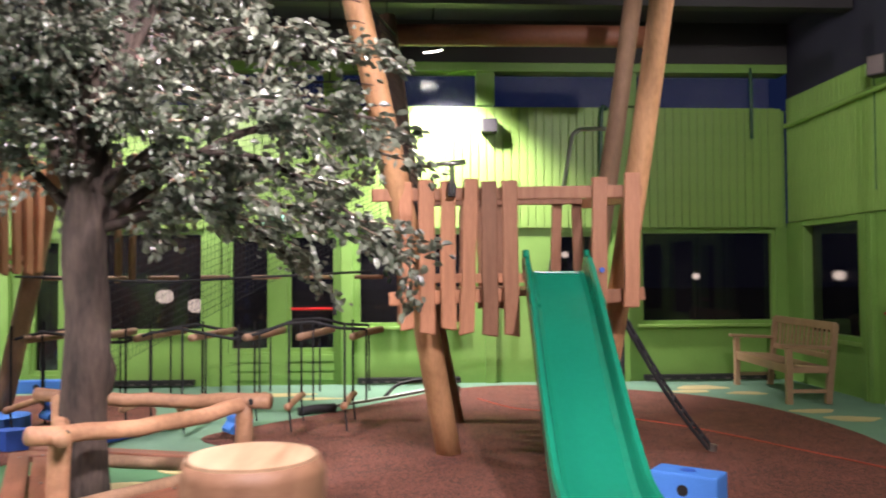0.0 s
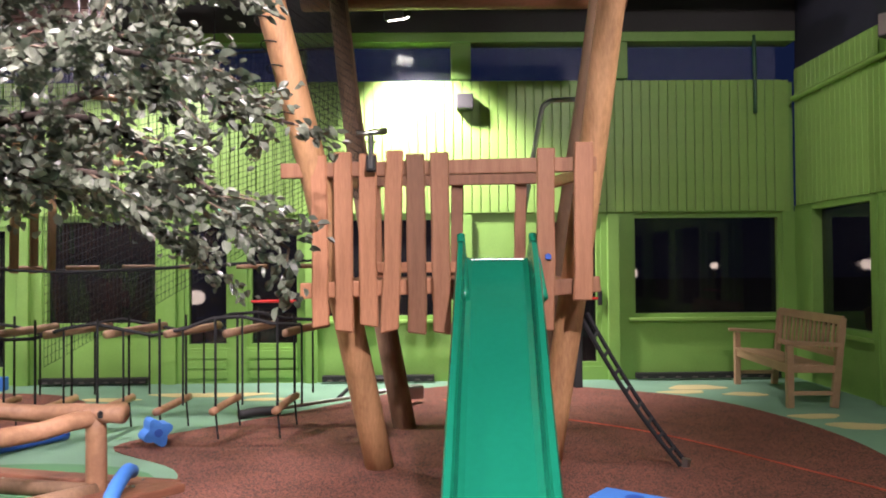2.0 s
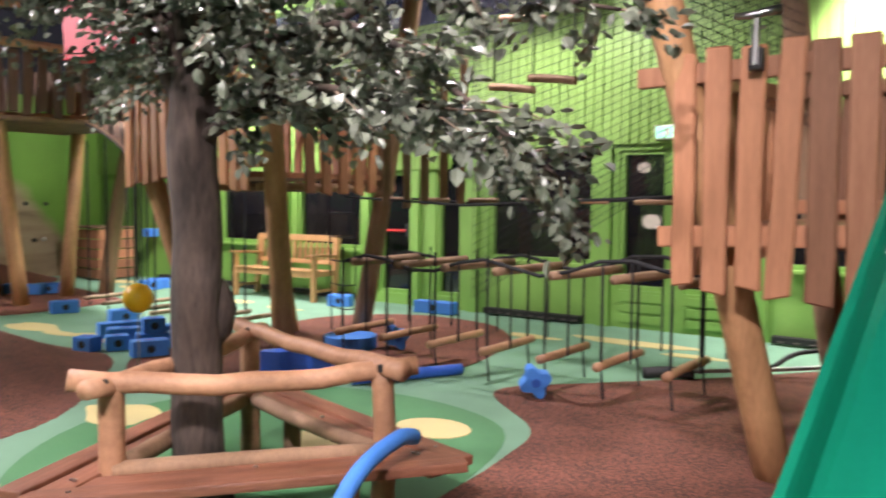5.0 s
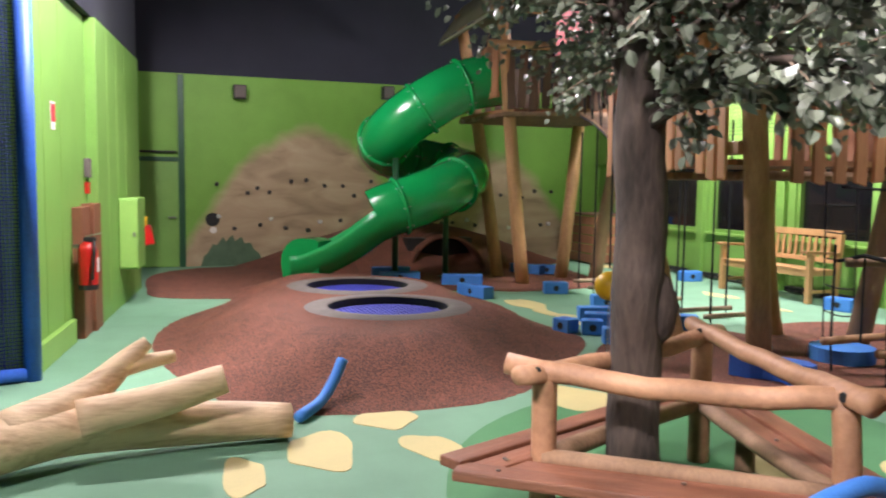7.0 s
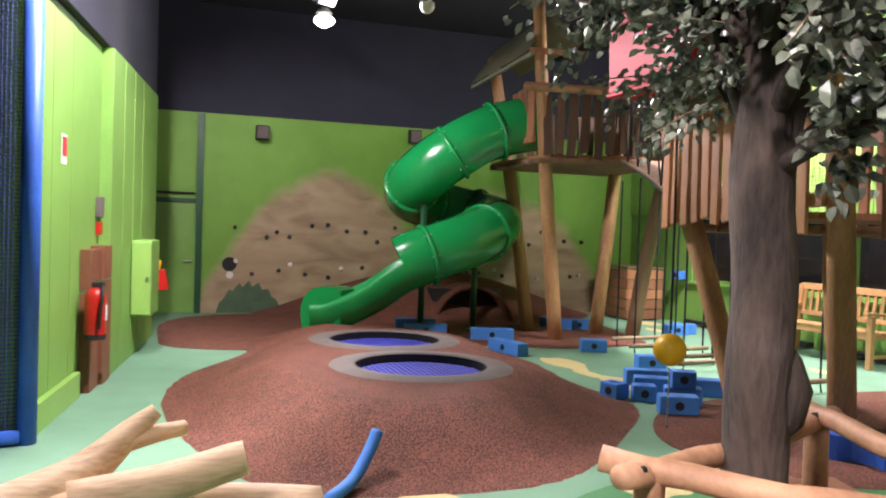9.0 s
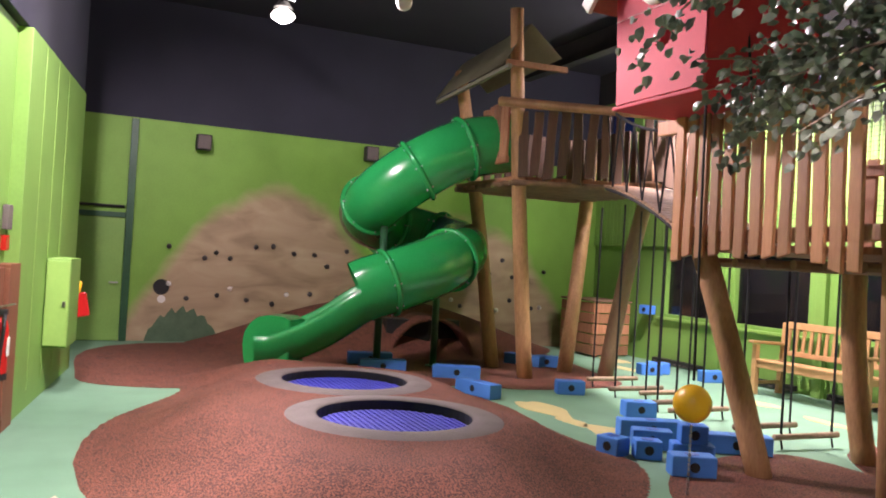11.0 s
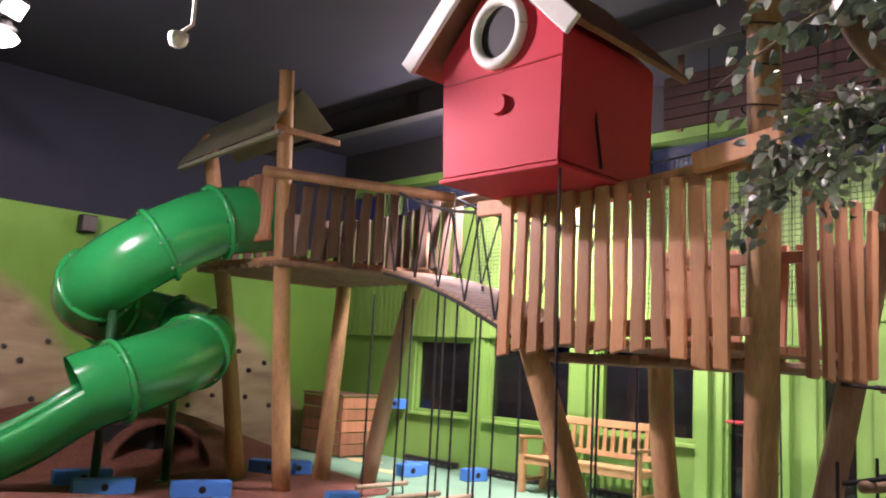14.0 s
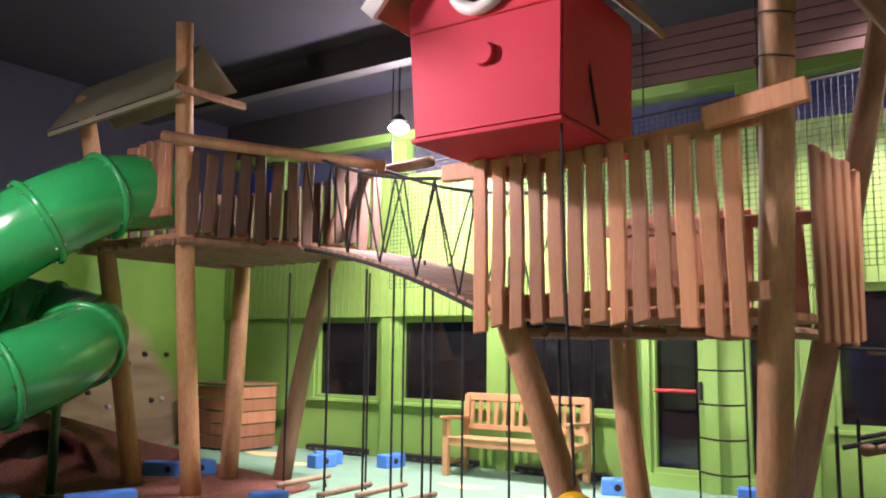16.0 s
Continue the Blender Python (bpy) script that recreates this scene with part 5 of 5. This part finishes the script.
garden_bench("garden_bench", pose(4.42, 9.25, 0, 0, 0, -93), GREYBENCH, 1.62, "weathered wooden garden bench by the glass wall")
garden_bench("garden_bench", pose(-7.05, 10.05, 0, 0, 0, 3), BENCH, 1.55, "honey coloured wooden garden bench below windows")

# ---- wall items ----
ex = thing("fire_extinguisher", "red fire extinguisher hung on the green wall", "fire extinguisher", m=SIDE @ pose(1.3, -.10, .47, 0, 0, 180))
part("cylinder", sweep([(0, 0, 0), (0, 0, .015), (0, 0, .05), (0, 0, .32), (0, 0, .37), (0, 0, .40)], lambda f: .08 if f < .7 else (.065 if f < .9 else .03), 18), REDX, ex, smooth=True)
part("base_ring", sweep([(0, 0, -.012), (0, 0, .03)], .083, 18), BLACK, ex, "black rubber foot")
part("valve", box((.05, .10, .04), (0, .02, .42), bevel=.01), BLACK, ex)
part("lever", box((.02, .13, .012), (0, .05, .46), (14, 0, 0), bevel=.004), STEEL, ex)
part("hose", sweep(spline([(0, .05, .42), (.09, .07, .34), (.1, .06, .2), (.09, .05, .08)], 5), .012, 8), BLACK, ex)
part("label_sheet", box((.07, .004, .12), (0, .081, .2)), WHITE, ex, "pale label")
part("wall_hook", box((.05, .05, .03), (0, -.09, .36), bevel=.005), STEEL, ex)
wb = thing("wooden_board", "two upright brown wooden boards leaning on a green wall", "board", m=SIDE)
side_box("plank", 1.42, 1.76, -.048, .04, .0, 1.16, BROWN, wb)
side_box("plank", 1.79, 2.1, -.048, .07, .0, 1.18, BROWN, wb)
side_box("batten", 1.74, 1.80, .041, .075, .1, 1.15, BROWN, wb)
cb = thing("wall_cabinet", "flat green painted wall cabinet", "cabinet", m=SIDE)
side_box("body", 3.2, 3.75, .053, .25, .42, 1.2, GREEN, cb, 0.012)
side_box("door", 3.18, 3.199, .06, .245, .44, 1.18, GREEN2, cb)
side_box("lock", 3.165, 3.18, .2, .225, .78, .83, STEEL, cb, 0.002, "small steel lock")
bg = thing("hanging_bag", "red yellow and blue cloth bag on the wall", "bag", m=SIDE @ pose(4.25, 0, 0))
part("red_cloth", box((.05, .17, .24), (0, -.19, .72), (-12, 0, 0), bevel=.02), REDX, bg)
part("yellow_cloth", box((.045, .1, .16), (0, -.15, .88), (8, 0, 0), bevel=.015), YELLOW, bg)
part("blue_cloth", box((.04, .07, .1), (.01, -.12, .95), (4, 0, 0), bevel=.015), BLUE, bg)
nt = thing("wall_notice", "small faded red and white wall notice", "notice", m=SIDE)
side_box("sheet", .78, .92, -.048, -.044, 1.80, 2.02, WHITE, nt, 0)
side_box("red_bar", .79, .91, -.0435, -.041, 1.86, 2.0, RED, nt, 0)
sw = thing("wall_switch", "grey switch box with a red call point below", "switch", m=SIDE)
side_box("box", 1.96, 2.08, -.048, .0, 1.42, 1.6, RIM, sw, 0.01)
side_box("call_point", 1.97, 2.07, -.048, -.01, 1.27, 1.38, REDX, sw, 0.008, "red alarm button")
d4 = thing("door_west", "flush green door with steel handle", "door", kind="structure")
part("leaf", span((XW + .003, 2.12, 0.01), (XW + .03, 2.82, 1.68), .006), GREEN, d4)
part("handle", sweep(spline([(XW + .03, 2.76, .80), (XW + .075, 2.76, .80), (XW + .075, 2.66, .80)], 4), .012, 8), STEEL, d4)
for lo, hi in (((XW + .002, 2.04, 0), (XW + .05, 2.115, 1.76)), ((XW + .002, 2.825, 0), (XW + .06, 2.92, 3.06))):
    part("door_frame", span(lo, hi, .005), DKGREEN, d4, "dark green frame")
part("lintel", span((XW + .002, 2.118, 1.69), (XW + .05, 2.822, 1.76), .005), DKGREEN, d4, "dark green frame")
part("pipe", sweep([(XW + .04, 1.6, 1.84), (XW + .04, 2.8, 1.84)], .018, 8), BLACK, d4)

# loudspeakers
for x, y, z, r in ((XW + .12, 3.78, 2.82, 90), (XW + .12, 6.25, 2.92, 90), (XE - .2, 8.02, 3.56, -60)):
    sp = thing("loudspeaker", "small black loudspeaker on the wall", "loudspeaker", "loudspeakers", pose(x, y, z, 0, 0, r))
    part("cabinet", box((.2, .16, .22), bevel=.015), BLACK, sp)
    part("grille", box((.17, .006, .19), (0, -.083, 0), bevel=.002), RIM, sp)
    part("bracket", box((.04, .1, .04), (0, .11, 0)), BLACK, sp)
tm = thing("wall_sensor", "small grey sensor box on the grooved wall", "sensor", m=pose(XE - .06, 8.07, 2.66))
part("case", box((.05, .09, .11), bevel=.012), WHITE, tm)
part("cable", sweep([(.01, .3, .9), (.01, .3, -.35)], .008, 6), DKGREEN, tm)
wl = thing("wall_speaker", "black box fixture on the lit wall", "loudspeaker", m=pose(1.14, YN - .12, 3.35))
part("cabinet", box((.2, .17, .18), bevel=.012), BLACK, wl)
part("bracket", box((.05, .06, .05), (0, .1, 0)), BLACK, wl)
dc = thing("ceiling_camera", "white dome camera on a ceiling bracket", "camera", m=pose(-7.1, 4.83, 3.62))
part("dome", sweep([(0, 0, -.06), (0, 0, -.04), (0, 0, 0), (0, 0, .04)], lambda f: .03 + .045 * math.sin(f * 2), 14), WHITE, dc, smooth=True)
part("arm", sweep([(0, 0, .04), (.1, .05, .1), (.1, .05, TOP - 3.62)], .015, 6), WHITE, dc)

# climbing holds and painted bush
rnd = random.Random(8)
for k in range(46):
    row = k % 2
    y = 3.5 + (k // 2) * .285 + rnd.uniform(-.12, .12)
    z = (1.28 if row else .68) + rnd.uniform(-.14, .14)
    if 9.6 < y:
        continue
    h = part("climbing_hold", sweep([(XW, y, z), (XW + .02, y, z), (XW + .045, y, z - .005), (XW + .05, y, z - .005)], lambda f: .032 * (1.15 - .75 * f * f), 8, .3, seed=k), HOLDS if k % 6 else WHITE, smooth=True)
    tagged(h, "small climbing hold on a painted wall", "climbing hold", "climbing holds")
ho = thing("round_hole", "round dark hole with pale dot in a mural", "peephole")
part("dark_disc", sweep([(XW + .001, 3.34, .76), (XW + .012, 3.34, .76)], .11, 24), BLACK, ho)
part("pale_disc", sweep([(XW + .001, 3.35, .59), (XW + .014, 3.35, .59)], .055, 20), WHITE, ho, "pale round dot")
out = [(3.15 + 1.0 * k / 20, .0 + .46 * math.sin(math.pi * k / 20) ** .6 * (1 + .12 * math.sin(k * 2.1))) for k in range(21)]
bm = bmesh.new()
f = bm.faces.new([bm.verts.new((XW + .008, y, max(.0, z))) for y, z in out])
tagged(part("painted_bush", bm, BUSH), "dark green bush painted on the mural", "mural")

# blue net enclosure
ne = thing("net_enclosure", "dark blue net enclosure with padded blue post", "net enclosure")
part("padded_post", sweep([(-4.93, YS - .06, 0), (-4.93, YS - .06, 3.1)], .06, 14), BLUEP, ne, "blue padded post", smooth=True)
part("net_front", net((-4.9, YS - .1, 3.1), (-4.2, -.6, 3.1), (-4.2, -.6, .05), (-4.9, YS - .1, .05), 92, 116, .004), NAVYNET, ne)
part("base_rail", sweep([(-4.9, YS - .1, .05), (-4.2, -.6, .05)], .05, 10), BLUEP, ne, "blue padded rail", smooth=True)
part("padded_post", sweep([(-4.2, -.66, 0), (-4.2, -.66, 3.1)], .06, 14), BLUEP, ne, "blue padded post", smooth=True)
part("side_net", net((-5.0, YS - .25, 3.1), (-7.0, -4.0, 3.1), (-7.0, -4.0, .05), (-5.0, YS - .25, .05), 70, 60, .004), NAVYNET, ne)
tagged(part("play_mat", slab([(-4.98, YS - .27), (-4.28, -.66), (-4.28, -4.05), (-10.0, -4.05), (-10.0, YS - .27)], .0, .012), BLUEP), "deep blue mat inside a net enclosure", "mat", kind="structure")
for x, y in ((-5.4, .6), (-5.9, -.2), (-5.2, 0.1)):
    block(x, y, 40, MID, .012)

# wooden crate by the corner, exit sign, string, scooter-like cable seat
cr = thing("wooden_crate", "brown wooden crate standing in the corner", "crate")
for k in range(5):
    part("board", span((-11.9, 9.62, .03 + k * .165), (-11.0, 9.65, .18 + k * .165), .006), PLANK, cr)
    part("board", span((-10.98, 9.62, .03 + k * .165), (-10.95, 10.3, .18 + k * .165), .006), PLANK, cr)
part("corner_post", span((-11.0, 9.66, 0), (-10.985, 9.75, .85)), PLANK, cr)
part("lid", span((-11.9, 9.6, .86), (-10.93, 10.32, .89), .006), OLDLOG, cr)
es = thing("exit_sign", "glowing green emergency exit sign", "exit sign", m=pose(-1.65, YN - .10, 2.13))
part("case", box((.34, .05, .15), bevel=.008), WHITE, es)
part("face", box((.31, .004, .12), (0, -.028, 0)), EXITG, es, "glowing green face")
part("pictogram", box((.05, .004, .08), (-.03, -.032, 0)), WHITE, es)
part("arrow", box((.08, .004, .03), (.08, -.032, 0)), WHITE, es)
tagged(part("red_string", sweep(spline([(.85, 9.1, .012), (1.2, 8.4, .012), (1.9, 8.0, .012), (2.6, 7.3, .012), (3.2, 6.2, .012), (3.6, 5.4, .012)], 6), .006, 5), STRING), "thin red cord lying on the floor", "cord")
sc = thing("cable_seat", "black rubber cable seat and bar lying on the floor", "swing seat")
part("bar", sweep([(-.95, 8.25, .05), (-.1, 8.75, .10), (.42, 8.95, .16)], .018, 8), STEEL, sc)
part("pad", sweep(spline([(-1.05, 8.2, .04), (-.9, 8.28, .055), (-.7, 8.38, .05)], 4), .045, 10), BLACK, sc, "black rubber pad", smooth=True)
part("loop", sweep(spline([(-.2, 8.7, .1), (-.05, 8.95, .2), (.25, 9.0, .24), (.45, 8.9, .16)], 5), .02, 8), BLACK, sc, smooth=True)
part("buckle", box((.16, .12, .14), (.55, 8.95, .12), (0, 0, 25), bevel=.03), STEEL, sc)
wp = thing("wall_hook_pipe", "green bent pipe on the wall", "pipe")
part("pipe", sweep(spline([(2.7, YN - .08, 3.6), (2.62, YN - .12, 3.5), (2.62, YN - .1, 2.3), (2.75, YN - .08, 2.1)], 5), .03, 8), DKGREEN, wp, smooth=True)
part("pipe", sweep(spline([(4.65, YN - .08, 4.15), (4.65, YN - .1, 3.6), (4.65, YN - .1, 3.2)], 5), .025, 8), DKGREEN, wp, smooth=True)
